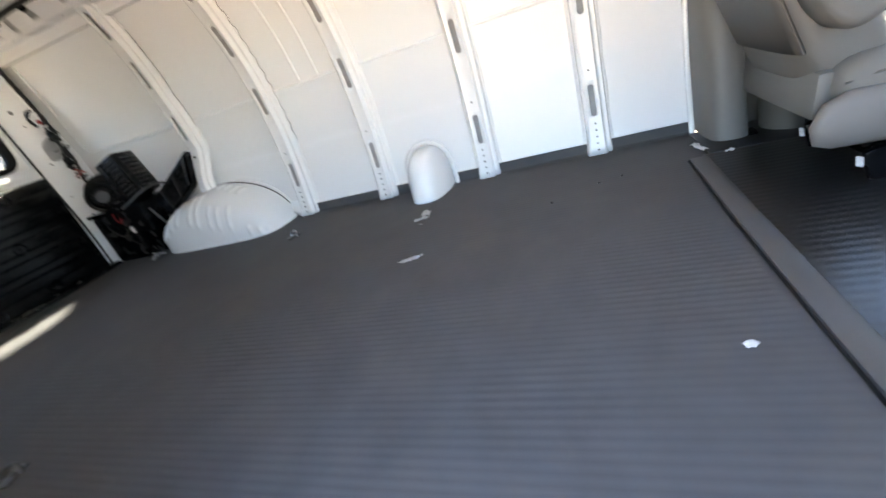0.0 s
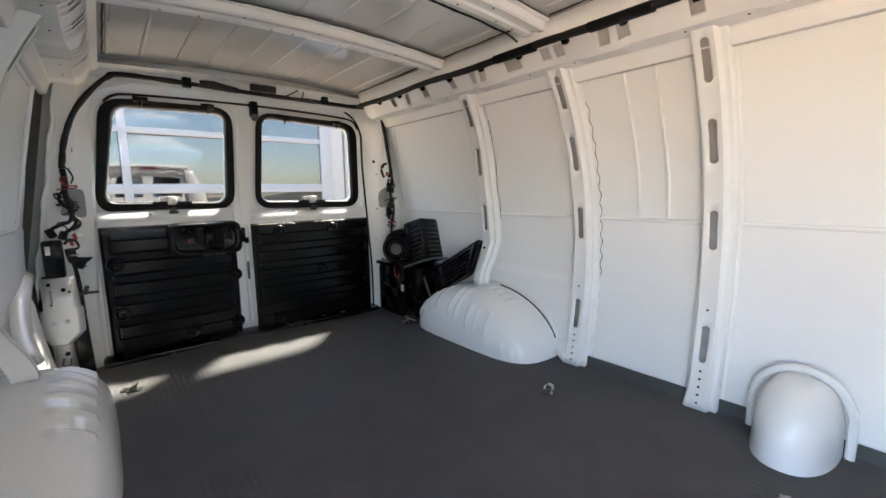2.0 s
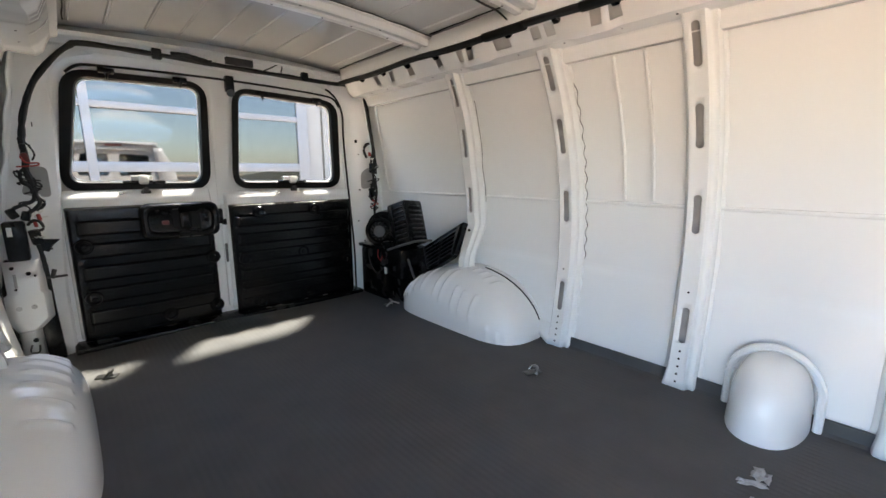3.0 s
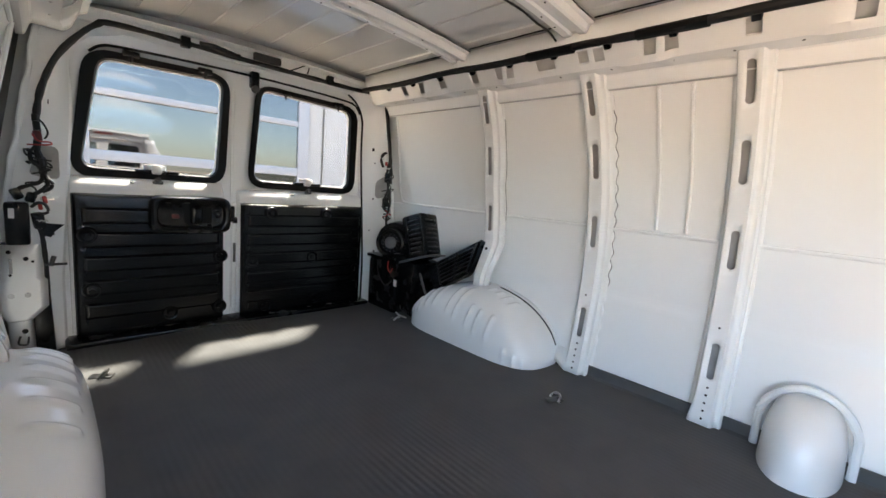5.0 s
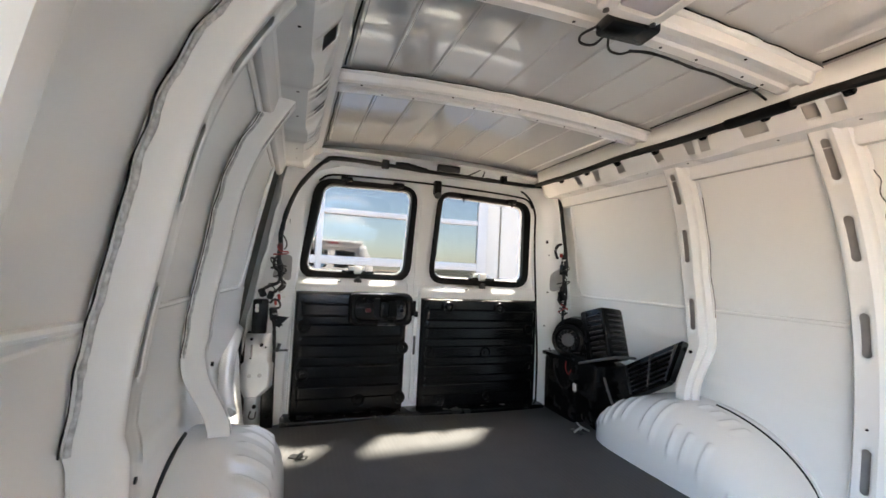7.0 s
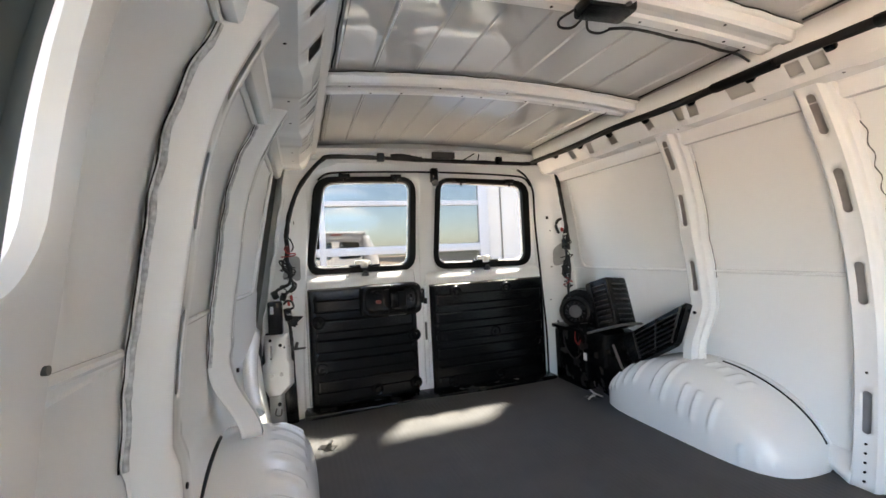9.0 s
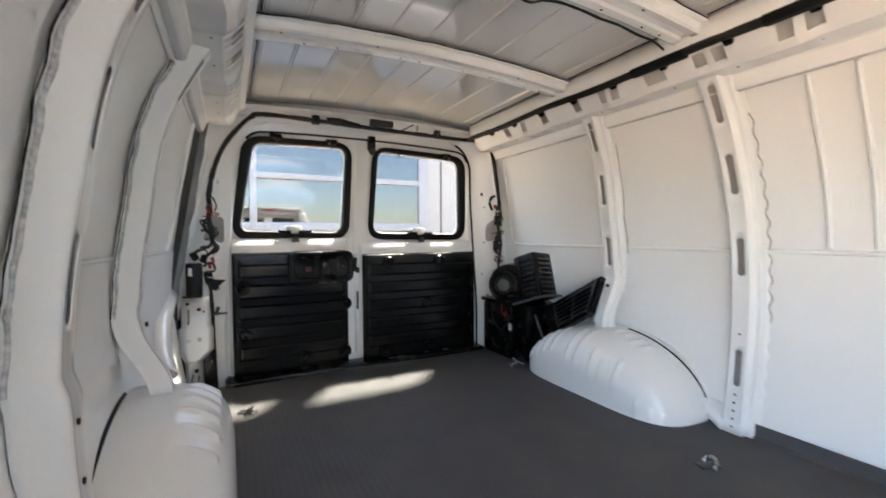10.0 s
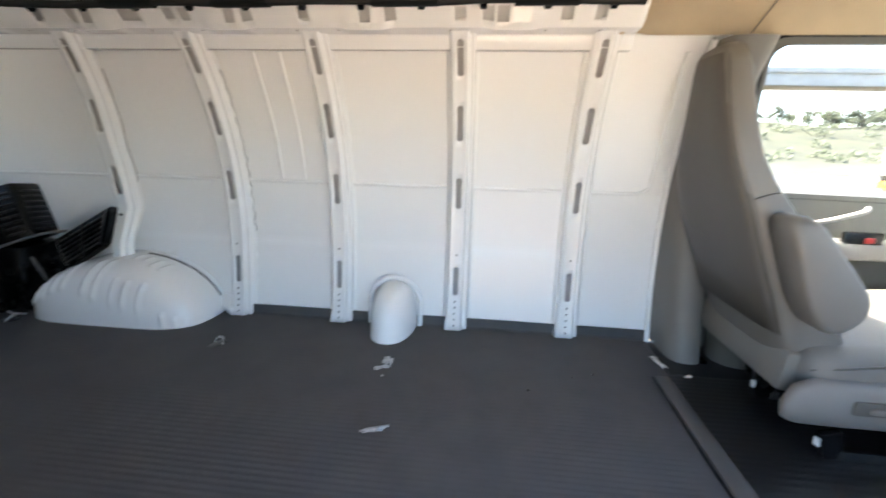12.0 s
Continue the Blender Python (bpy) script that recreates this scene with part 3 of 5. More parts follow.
    for yy, dx, k in cols:
        col = [(0.030, yy, z0 - 0.004)]
        for z, e, h in rowsz:
            col.append((0.048 + dx + e + 0.0078 * h * k, yy, z))
        col.append((0.030, yy, z1 + 0.004))
        grid_.append(col)
    trim = part("trim_panel", loft(grid_), TRIMBLACK, base, "black ribbed plastic trim panel", angle=25)
    for cy, cz in clips:
        cup_ = [[(x, cy + q * math.cos(k * math.pi / 12), cz + q * math.sin(k * math.pi / 12)) for k in range(24)] for x, q in ((0.056, 0.031), (0.070, 0.029), (0.0735, 0.026), (0.072, 0.022), (0.062, 0.018), (0.061, 0.010))]
        part("clip_cup", loft(cup_, ring=True), TRIMBLACK, trim)
        part("push_clip", cyl((0.068, cy, cz), (1, 0, 0), 0.012, 0.014, 14, r2=0.008), BLACK, trim)
    # window latch
    cy = (gq[0][0] + gq[1][0]) / 2 + 0.005
    latch = part("window_latch", box((0.012, cy, gq[0][1] + 0.002), (0.026, 0.034, 0.036), 0.006, (0, -20, 0)), PAPER, base, "pale plastic window latch")
    part("latch_plate", box((-0.004, cy - 0.004, gq[0][1] + 0.008), (0.012, 0.074, 0.020), 0.003), PAPER, latch)
    part("latch_rail", box((0.000, cy + 0.004, gq[0][1] - 0.008), (0.014, 0.150, 0.013), 0.004), BLACK, base)
    part("latch_knob", cyl((0.026, cy + 0.002, gq[0][1] - 0.040), (1, 0, 0.4), 0.013, 0.022, 16, r2=0.009), DARKSTEEL, latch, "dark metal knob")
    part("latch_foot", box((0.018, cy + 0.002, gq[0][1] - 0.050), (0.012, 0.036, 0.014), 0.004), DARKSTEEL, latch)
    # hinge clips at the window's top
    for k in (0.22, 0.83):
        hy = gq[3][0] + (gq[2][0] - gq[3][0]) * k
        clip = part("window_hinge", box((0.034, hy, gq[2][1] + 0.024), (0.020, 0.052, 0.022), 0.003), BLACK, base)
        part("hinge_tip", cyl((0.034, hy, gq[2][1] + 0.004), (0, 0, -1), 0.011, 0.024, 10, r2=0.002), BLACK, clip)
    part("shell_hole", cyl((0.028, cy - 0.085, panel[3] + 0.052), (0.6, 0, 1), 0.008, 0.004, 14), RUBBER, base)
    return base


PL, PR = (-0.556, -0.050, 0.026, 0.566), (0.022, 0.670, 0.014, 0.548)
door_1 = door("door_1", -0.578, -0.010, [(-0.548, 0.634), (-0.040, 0.634), (-0.026, 1.086), (-0.494, 1.078)], [(-0.518, 0.670), (-0.070, 0.662), (-0.050, 1.066), (-0.456, 1.056)], PL,
              [(-0.515, 0.415), (-0.508, 0.205), (-0.068, 0.315), (-0.26, 0.083), (-0.072, 0.085)], "white rear cargo door with black trim, window and inside handle, closed")
door_2 = door("door_2", -0.004, 0.688, [(0.072, 0.632), (0.632, 0.624), (0.616, 1.070), (0.098, 1.084)], [(0.100, 0.662), (0.598, 0.654), (0.580, 1.050), (0.124, 1.067)], PR,
              [(0.155, 0.508), (0.44, 0.508), (0.61, 0.40), (0.07, 0.285), (0.365, 0.285), (0.62, 0.205), (0.13, 0.06), (0.385, 0.065)], "white rear cargo door with black ribbed trim and window, closed")
# inside handle on the first door
hc = (-0.180, 0.496)
bm = loft([[(x, hc[0] + p.x, hc[1] + p.y) for p in rounded([(-a, -b), (a, -b), (a, b), (-a, b)], 0.042, 6)] for x, a, b in
           ((0.046, 0.150, 0.077), (0.084, 0.148, 0.075), (0.093, 0.142, 0.070), (0.096, 0.135, 0.063), (0.092, 0.125, 0.054), (0.076, 0.119, 0.048), (0.074, 0.114, 0.044))], ring=True, caps=True)
handle = part("door_handle", bm, BLACK, door_1, "black recessed inside door handle")
part("lever", box((0.086, hc[0] + 0.014, hc[1]), (0.030, 0.046, 0.076), 0.014, seg=3), TRIMBLACK, handle)
part("lever_well", box((0.076, hc[0] + 0.045, hc[1]), (0.010, 0.060, 0.072), 0.004), RUBBER, handle)
part("lock_knob", box((0.078, hc[0] - 0.06, hc[1] - 0.006), (0.012, 0.026, 0.018), 0.004), DARKRED, handle, "dark red lock slide")
part("lock_plate", box((0.078, hc[0] + 0.096, hc[1] + 0.004), (0.014, 0.018, 0.030), 0.004), BLACK, handle)
part("latch_block", box((0.060, -0.022, hc[1] + 0.006), (0.03, 0.022, 0.07), 0.005), BLACK, door_1)
part("striker", box((0.022, 0.004, 0.47), (0.02, 0.018, 0.028), 0.003), BLACK, door_2)
part("edge_strip", box((0.006, 0.004, 0.30), (0.03, 0.02, 0.5), 0.006), PAINT, door_2)
part("edge_guide", box((0.024, 0.002, 0.32), (0.004, 0.012, 0.09), 0.002), DARKSTEEL, door_2)
lock = part("top_latch", box((0.045, 0.075, 1.098), (0.035, 0.036, 0.07), 0.006), BLACK, door_2, "black upper door latch")
part("latch_hook", cyl((0.060, 0.075, 1.058), (1, 0, 0), 0.016, 0.018, 16), DARKSTEEL, lock)
# weatherstrip round the opening
pts = [at(1, 0.036, opening(z, 1) + 0.002, z) for z in frange(0.0, 1.0, 10)]
curve = [(0.443 + 0.15 * math.cos(k * math.pi / 16), 1.0 + 0.148 * math.sin(k * math.pi / 16)) for k in range(1, 9)]
pts += [at(1, 0.036, w, z) for w, z in curve[:6]]
part("weatherstrip", tube(pts, 0.0052, 8, smooth=3), RUBBER, frame_rear, "black rubber door weatherstrip")
pts = [(0.034, -0.488, 1.070), (0.035, -0.455, 1.096), (0.036, -0.40, 1.106), (0.036, -0.2, 1.113), (0.036, 0.06, 1.116), (0.036, 0.32, 1.112), (0.036, 0.53, 1.103), (0.035, 0.60, 1.090), (0.034, 0.632, 1.05)]
part("head_seal", tube(pts, 0.0048, 8, smooth=5, lumps=0.2), RUBBER, frame_rear, "black rubber seal over the door windows")


# ---- wheel arches ----
def dome(side, cx, hx, w_in, w_out, h, p, q, ridges=(), bars=(), nx=190, nw=60):
    """A pressed housing that bulges from the side wall."""
    rows = []
    for i in range(nx + 1):
        u = -1 + 2 * i / nx
        u = math.sin(u * math.pi / 2)
        x = cx + hx * u
        row = []
        for j in range(nw + 1):
            v = 1 - (j / nw) ** 1.4
            edge = max(0.0, 1 - abs(u) ** q) ** (1 / q)
            box_ = max(0.0, 1 - abs(u) ** 4.5) ** (1 / 4.5)
            w = w_out - (w_out - w_in) * box_ * v
            zz = max(0, 1 - v**p) ** (1 / p)
            lift = sum(math.exp(-(((x - 0.02 * (zz - 0.7) - rx) / 0.0085) ** 2)) * max(0.0, min(1.0, (zz - a) / 0.05)) * max(0.0, min(1.0, (b - zz) / 0.03)) for rx, a, b in ridges)
            lift += sum(math.exp(-(((x + 0.05 * (v - 0.4) - rx) / 0.008) ** 2)) * max(0.0, min(1.0, (v - a) / 0.05)) * max(0.0, min(1.0, (b - v) / 0.05)) for rx, a, b in bars)
            row.append(at(side, x, w - 0.0075 * lift * v, h * edge * zz - 0.002 + 0.0065 * lift))
        rows.append(row)
    return rows


def wheel_arch(side):
    base = thing("wheel_arch", at(side, 0.84, 0.75, 0.0), "white painted pressed steel wheel arch with stiffening ridges", "wheel arch", "wheel arches")
    if side > 0:
        ridges = ((0.498, 0.40, 0.88), (0.530, 0.45, 0.92), (0.568, 0.45, 0.95), (0.615, 0.55, 0.97), (0.665, 0.58, 0.985), (0.765, 0.50, 0.97), (0.815, 0.42, 0.97), (0.895, 0.36, 0.80), (0.945, 0.32, 0.78), (1.01, 0.30, 0.80), (1.105, 0.02, 0.36), (1.15, 0.02, 0.30), (1.185, 0.02, 0.26))
        bars = ((0.885, 0.22, 0.44), (0.935, 0.24, 0.46), (0.985, 0.26, 0.56), (1.03, 0.30, 0.58))
    else:
        ridges = tuple((x, 0.70, 0.95) for x in (0.55, 0.62, 0.69, 0.76, 0.83, 0.90, 0.97, 1.04))
        bars = ()
    rows = dome(side, 0.829, 0.391, 0.612, 0.885, 0.254, 3.2, 2.05, ridges, bars)
    part("arch_shell", loft(rows), PAINT, base, angle=60)
    # sealed seam between arch and wall
    pts = []
    for k in range(15):
        u = (0.16 if side > 0 else -0.10) + (0.80 if side > 0 else 1.06) * k / 14
        edge = max(0.0, 1 - abs(u) ** 2.05) ** (1 / 2.05)
        pts.append(at(side, 0.829 + 0.391 * u - 0.002, 0.846 if side > 0 else 0.856, 0.254 * edge - 0.003))
    part("seam_gap", tube(pts, 0.005 if side > 0 else 0.008, 8, smooth=3), RUBBER, base, "black sealed seam")
    part("seam_flange", tube([p + Vector((0.009, side * 0.004, 0.006)) for p in pts], 0.0035, 8, smooth=3), PAINT, base)
    return base


wheel_arch(1)
wheel_arch(-1)
rows = []
for k in range(9):
    u = k / 8
    x = 1.175 + 0.105 * u
    rows.append([at(1, x, w, z) for w, z in ((0.842 - 0.042 * u, 0.034 - 0.034 * u), (0.846 - 0.042 * u, 0.046 - 0.026 * u), (0.852 - 0.028 * u, 0.060 - 0.014 * u), (0.862 - 0.008 * u, 0.075 - 0.014 * u), (0.878, 0.08 - 0.01 * u))])
gusset = part("floor_gusset", loft(rows), PAINT, None, angle=60)
sol = gusset.modifiers.new("thickness", "SOLIDIFY")
sol.thickness = 0.002
tagged(gusset, "white steel gusset between wheel arch and upright", "gusset", kind="structure")

# filler housing on the left wall
cup = thing("filler_housing", (2.005, 0.85, 0.0), "white rounded steel housing over the fuel filler", "filler housing")
rows = []
for j in range(19):
    th = math.pi * j / 18
    row = []
    for i in range(17):
        u = (1 - i / 16) ** 0.6
        r = u
        z = 0.188 * max(0, 1 - r**3.6) ** (1 / 2.2)
        ct, st = math.cos(th), math.sin(th)
        row.append((2.005 - 0.094 * r * math.copysign(abs(ct) ** 0.85, ct), 0.905 - 0.212 * r * abs(st) ** 0.85, z))
    rows.append(row)
part("cup_shell", loft(rows), PAINT, cup, angle=60)
pts = [(2.005 - 0.107 * math.cos(a), 0.893, 0.090 + 0.116 * math.sin(a)) for a in frange(0, math.pi, 14)]
pts = [(1.898, 0.888, 0.0), (1.898, 0.888, 0.05)] + pts + [(2.112, 0.888, 0.05), (2.112, 0.888, 0.0)]
part("cup_flange", tube(pts, 0.011, 8, smooth=2), PAINT, cup)

# ---- side door behind the opening, with tinted glass ----
side_door = thing("door_3", at(-1, 1.85, 0.80, 0.0), "white closed rear half of the side door with tinted glass", "door", kind="structure")


def fine(loop, n=4):
    """Points added along the straight runs, so that a loop can follow the curved side."""
    out = []
    for i, p in enumerate(loop):
        q = loop[(i + 1) % len(loop)]
        out += [p + (q - p) * k / n for k in range(n)]
    return out


def glass_edge(z):
    """The rear edge of the side glass at height z."""
    e = 1.70
    return e + (0.06 * (1 - math.sqrt(max(0, 1 - (max(0, 0.75 - z) / 0.06) ** 2))) if z < 0.75 else 0) if z >= 0.69 else 1.76


zs = sorted({*frange(0.0, 1.11, 30), 0.69, 0.692, 0.70, 0.71, 0.725, 0.75, 1.05})
rows = []
for z in zs:
    h, e = wide(-1, z), glass_edge(z)
    rows.append([at(-1, x, h + o, z) for x, o in ((1.652, 0.055), (1.655, 0.012), (1.662, 0.0), (e - 0.014, -0.003), (e - 0.004, -0.002), (e, 0.010), (1.975, 0.010), (1.985, -0.004), (2.015, -0.004), (2.02, 0.08))])
part("door_shell", loft(rows, skip=lambda i, j: j == 5 and 0.69 <= 0.5 * (zs[i] + zs[i + 1]) <= 1.05), PAINT, side_door)
part("pane", loft([[at(-1, x, wide(-1, z) + 0.032, z) for x in frange(1.67, 2.0, 4)] for z in frange(0.66, 1.08, 14)]), TINTED, side_door, "dark tinted side glass")
part("shell_hole", cyl(at(-1, 1.672, wide(-1, 0.645) - 0.0005, 0.645), (0, 1, 0), 0.0034, 0.006, 14), MATEDGE, side_door)
step_sill = part("side_door_sill", box((2.53, YC - 0.86, -0.03), (1.04, 0.10, 0.055), 0.01), TRIMBLACK)
tagged(step_sill, "black plastic step plate in the side door opening", "sill", kind="structure")

# ---- black air unit and its loose ducts in the rear corner ----
unit = thing("air_unit", (0.3, 0.78, 0.0), "black plastic rear air unit with round blower, ducts and louvres", "air unit")
part("lower_case", box((0.215, 0.80, 0.14), (0.25, 0.20, 0.28), 0.02), BLACK, unit)
part("case_lid", box((0.215, 0.795, 0.288), (0.26, 0.21, 0.02), 0.006), TRIMBLACK, unit)
part("drain_case", box((0.45, 0.82, 0.10), (0.22, 0.17, 0.20), 0.03, (0, 8, 0)), BLACK, unit)
axis = Vector((0.62, -0.78, 0.05)).normalized()
bc = Vector((0.215, 0.765, 0.372))
part("blower_scroll", cyl(bc - axis * 0.035 + Vector((0.01, 0.012, 0.012)), axis, 0.104, 0.09, 32, r2=0.098), BLACK, unit)
blower = part("blower_ring", cyl(bc, axis, 0.082, 0.07, 32), BLACK, unit)
bm = bmesh.new()
rings = []
u_, v_ = axis.orthogonal().normalized(), axis.cross(axis.orthogonal().normalized())
for r, d in ((0.080, 0.034), (0.076, 0.044), (0.062, 0.046), (0.056, 0.038), (0.050, 0.020), (0.030, 0.022), (0.024, 0.032), (0.004, 0.036)):
    rings.append([bc + axis * d + r * (math.cos(k * math.pi / 16) * u_ + math.sin(k * math.pi / 16) * v_) for k in range(32)])
part("blower_mouth", loft(rings, bm, ring=True), TRIMBLACK, blower)
for k in range(14):
    a = k * math.pi / 7
    p = bc + axis * 0.036 + 0.051 * (math.cos(a) * u_ + math.sin(a) * v_)
    q = bc + axis * 0.039 + 0.030 * (math.cos(a + 0.35) * u_ + math.sin(a + 0.35) * v_)
    part("blower_fin", tube([p, (p + q) / 2 + axis * 0.002, q], 0.0022, 6, smooth=2), LOUVRE, blower)
part("blower_cone", cyl(bc + axis * 0.031, axis, 0.046, 0.012, 28, r2=0.030), surface("grey_blower_wheel", (0.13, 0.13, 0.13), 0.5, var=0.2, scale=30), blower, "grey blower wheel")
duct_m = Matrix.Translation((0.452, 0.772, 0.430)) @ Euler((radians(-6), radians(-17), radians(12))).to_matrix().to_4x4() @ Matrix.Scale(0.92, 4)
bm = box((0, 0, 0), (0.145, 0.15, 0.25), 0.016)
bmesh.ops.transform(bm, matrix=duct_m, verts=bm.verts)
duct = part("upper_duct", bm, BLACK, unit)
for k in range(8):
    bm = box((0.02, -0.078, -0.09 + k * 0.025), (0.085, 0.012, 0.009), 0.002, (25, 0, 0))
    bmesh.ops.transform(bm, matrix=duct_m, verts=bm.verts)
    part("louvre", bm, LOUVRE, duct)
for sx in (-0.030, 0.066):
    bm = box((sx, -0.079, 0), (0.012, 0.012, 0.22), 0.003)
    bmesh.ops.transform(bm, matrix=duct_m, verts=bm.verts)
    part("louvre_rail", bm, TRIMBLACK, duct)
for k in range(8):
    bm = box((0.076, 0.0, -0.09 + k * 0.025), (0.010, 0.10, 0.008), 0.002, (0, 25, 0))
    bmesh.ops.transform(bm, matrix=duct_m, verts=bm.verts)
    part("louvre", bm, LOUVRE, duct)
part("duct_collar", tube([duct_m @ Vector(p) for p in ((-0.11, -0.08, -0.125), (0.11, -0.085, -0.12), (0.112, 0.05, -0.12))], 0.006, 8, smooth=3), MATEDGE, unit)
# louvred outlet leaning against the wall
qa = [Vector((0.50, 0.775, 0.285)), Vector((0.785, 0.855, 0.468)), Vector((0.755, 0.815, 0.300)), Vector((0.590, 0.755, 0.185))]
nrm = (qa[1] - qa[0]).cross(qa[3] - qa[0]).normalized()
if nrm.y > 0:
    nrm = -nrm
bm = loft([[p + nrm * d for p in qa] for d in (-0.05, 0.0)], ring=True, caps=True)
bmesh.ops.bevel(bm, geom=bm.edges[:], offset=0.008, segments=2, affect="EDGES")
outlet = part("louvred_outlet", bm, BLACK, unit)


def on_outlet(a, b, d):
    return qa[0] * (1 - a) * (1 - b) + qa[1] * a * (1 - b) + qa[2] * a * b + qa[3] * (1 - a) * b + nrm * d


for k in range(6):
    b = 0.16 + k * 0.135
    rows = [[on_outlet(0.27, b, 0.003), on_outlet(0.27, b + 0.07, 0.016), on_outlet(0.27, b + 0.085, 0.010), on_outlet(0.27, b + 0.02, 0.0)],
            [on_outlet(0.93, b, 0.003), on_outlet(0.93, b + 0.07, 0.016), on_outlet(0.93, b + 0.085, 0.010), on_outlet(0.93, b + 0.02, 0.0)]]
    part("louvre", loft(rows, ring=True, caps=True), LOUVRE, outlet)
for a in (0.24, 0.60, 0.95):
    part("louvre_rail", tube([on_outlet(a, 0.08, 0.008), on_outlet(a, 0.5, 0.010), on_outlet(a, 0.95, 0.008)], 0.005, 6, smooth=1), LOUVRE, outlet)
part("stay_strip", tube([(0.50, 0.735, 0.255), (0.53, 0.735, 0.20), (0.56, 0.735, 0.155), (0.60, 0.745, 0.158)], 0.006, 8, smooth=3), MATEDGE, unit)
part("middle_case", box((0.39, 0.785, 0.235), (0.20, 0.18, 0.17), 0.02, (0, 8, 0)), BLACK, unit)
part("case_label", box((0.355, 0.693, 0.175), (0.026, 0.003, 0.035), 0.0005, (0, 0, -6)), PAPER, unit, "small pale label")
part("unit_cable", tube([(0.29, 0.693, 0.29), (0.295, 0.685, 0.25), (0.315, 0.688, 0.225), (0.33, 0.69, 0.25)], 0.0022, 6), RED, unit, "thin red cable")
part("unit_cable", tube([(0.18, 0.70, 0.27), (0.21, 0.688, 0.20), (0.28, 0.685, 0.15), (0.33, 0.70, 0.19)], 0.004, 6), TAPE, unit)
part("floor_pin", tube([(0.44, 0.715, 0.006), (0.40, 0.70, 0.012), (0.37, 0.70, 0.02)], 0.004, 6), STEEL, unit)

# ---- wiring harness round the rear frame ----
harness = thing("wiring_harness", (0.06, YC, 1.17), "black taped wiring harness clipped round the rear door frame", "wiring harness")
main = [(0.098, -0.634, 0.80), (0.090, -0.618, 0.90), (0.080, -0.580, 1.01), (0.072, -0.525, 1.095), (0.074, -0.470, 1.153), (0.078, -0.42, 1.171), (0.082, -0.2, 1.170), (0.083, 0.06, 1.164), (0.082, 0.30, 1.162), (0.080, 0.55, 1.161), (0.082, 0.70, 1.164), (0.095, 0.736, 1.150), (0.118, 0.750, 1.08), (0.124, 0.768, 0.95), (0.126, 0.786, 0.83), (0.126, 0.793, 0.76), (0.124, 0.797, 0.69)]
part("harness_trunk", tube(main, 0.0100, 10, smooth=6, lumps=0.45), TAPE, harness)
part("harness_bulge", tube([(0.085, -0.15, 1.176), (0.09, -0.10, 1.180), (0.085, -0.04, 1.170), (0.088, 0.0, 1.166)], 0.014, 10, smooth=5, lumps=0.5), TAPE, harness)
for yy in (-0.20, 0.42):
    part("harness_clip", box((0.084, yy, 1.172), (0.026, 0.034, 0.040), 0.004), BLACK, harness)
part("loose_lead", tube([(0.075, 0.22, 1.170), (0.095, 0.25, 1.185), (0.10, 0.285, 1.205), (0.095, 0.305, 1.20), (0.08, 0.305, 1.175)], 0.003, 6), TAPE, harness)
part("harness_hole", box((0.1, 0.11, 1.187), (0.022, 0.115, 0.030), 0.003), surface("deep_opening", (0.05, 0.05, 0.05), 0.8, var=0.3), frame_rear, "dark punched opening in the header")
for rad, pts in (
        (0.0100, [(0.098, -0.634, 0.82), (0.112, -0.632, 0.79), (0.118, -0.630, 0.75), (0.120, -0.634, 0.71), (0.122, -0.626, 0.67), (0.124, -0.622, 0.63)]),
        (0.0055, [(0.120, -0.634, 0.72), (0.130, -0.650, 0.70), (0.132, -0.648, 0.67), (0.128, -0.632, 0.655), (0.126, -0.622, 0.63)]),
        (0.0062, [(0.124, -0.622, 0.63), (0.132, -0.630, 0.605), (0.130, -0.655, 0.592), (0.126, -0.680, 0.580), (0.122, -0.690, 0.560)]),
        (0.0062, [(0.124, -0.622, 0.63), (0.134, -0.612, 0.60), (0.132, -0.630, 0.575), (0.126, -0.652, 0.560)]),
        (0.0045, [(0.124, -0.620, 0.62), (0.136, -0.602, 0.605), (0.134, -0.606, 0.585), (0.128, -0.625, 0.57)]),
        (0.0050, [(0.118, -0.655, 0.52), (0.134, -0.640, 0.535), (0.136, -0.622, 0.53), (0.132, -0.616, 0.505), (0.126, -0.640, 0.495)]),
        (0.0070, [(0.112, -0.640, 0.47), (0.118, -0.634, 0.43), (0.112, -0.630, 0.37), (0.100, -0.628, 0.30), (0.096, -0.626, 0.22)])):
    part("harness_branch", tube(pts, rad, 8, smooth=6, lumps=0.35), TAPE, harness)
part("side_lead", tube([(0.105, -0.628, 0.81), (0.118, -0.614, 0.79), (0.116, -0.606, 0.765), (0.108, -0.614, 0.745)], 0.0028, 6), TAPE, harness)
for c, s in (((0.124, -0.631, 0.752), (0.018, 0.020, 0.034)), ((0.132, -0.622, 0.545), (0.010, 0.012, 0.026)), ((0.128, -0.634, 0.522), (0.010, 0.011, 0.022))):
    part("plug", box(c, s, 0.005, (8, 0, 14)), DARKRED if c[2] > 0.7 else RED, harness, "red wiring plug")
for c, s, turn in (((0.122, -0.688, 0.562), (0.026, 0.026, 0.036), 24), ((0.124, -0.655, 0.552), (0.026, 0.024, 0.034), -18), ((0.112, -0.640, 0.474), (0.030, 0.030, 0.055), 8), ((0.122, -0.632, 0.785), (0.018, 0.018, 0.030), 5)):
    part("plug", box(c, s, 0.006, (turn, 0, 10)), BLACK, harness)
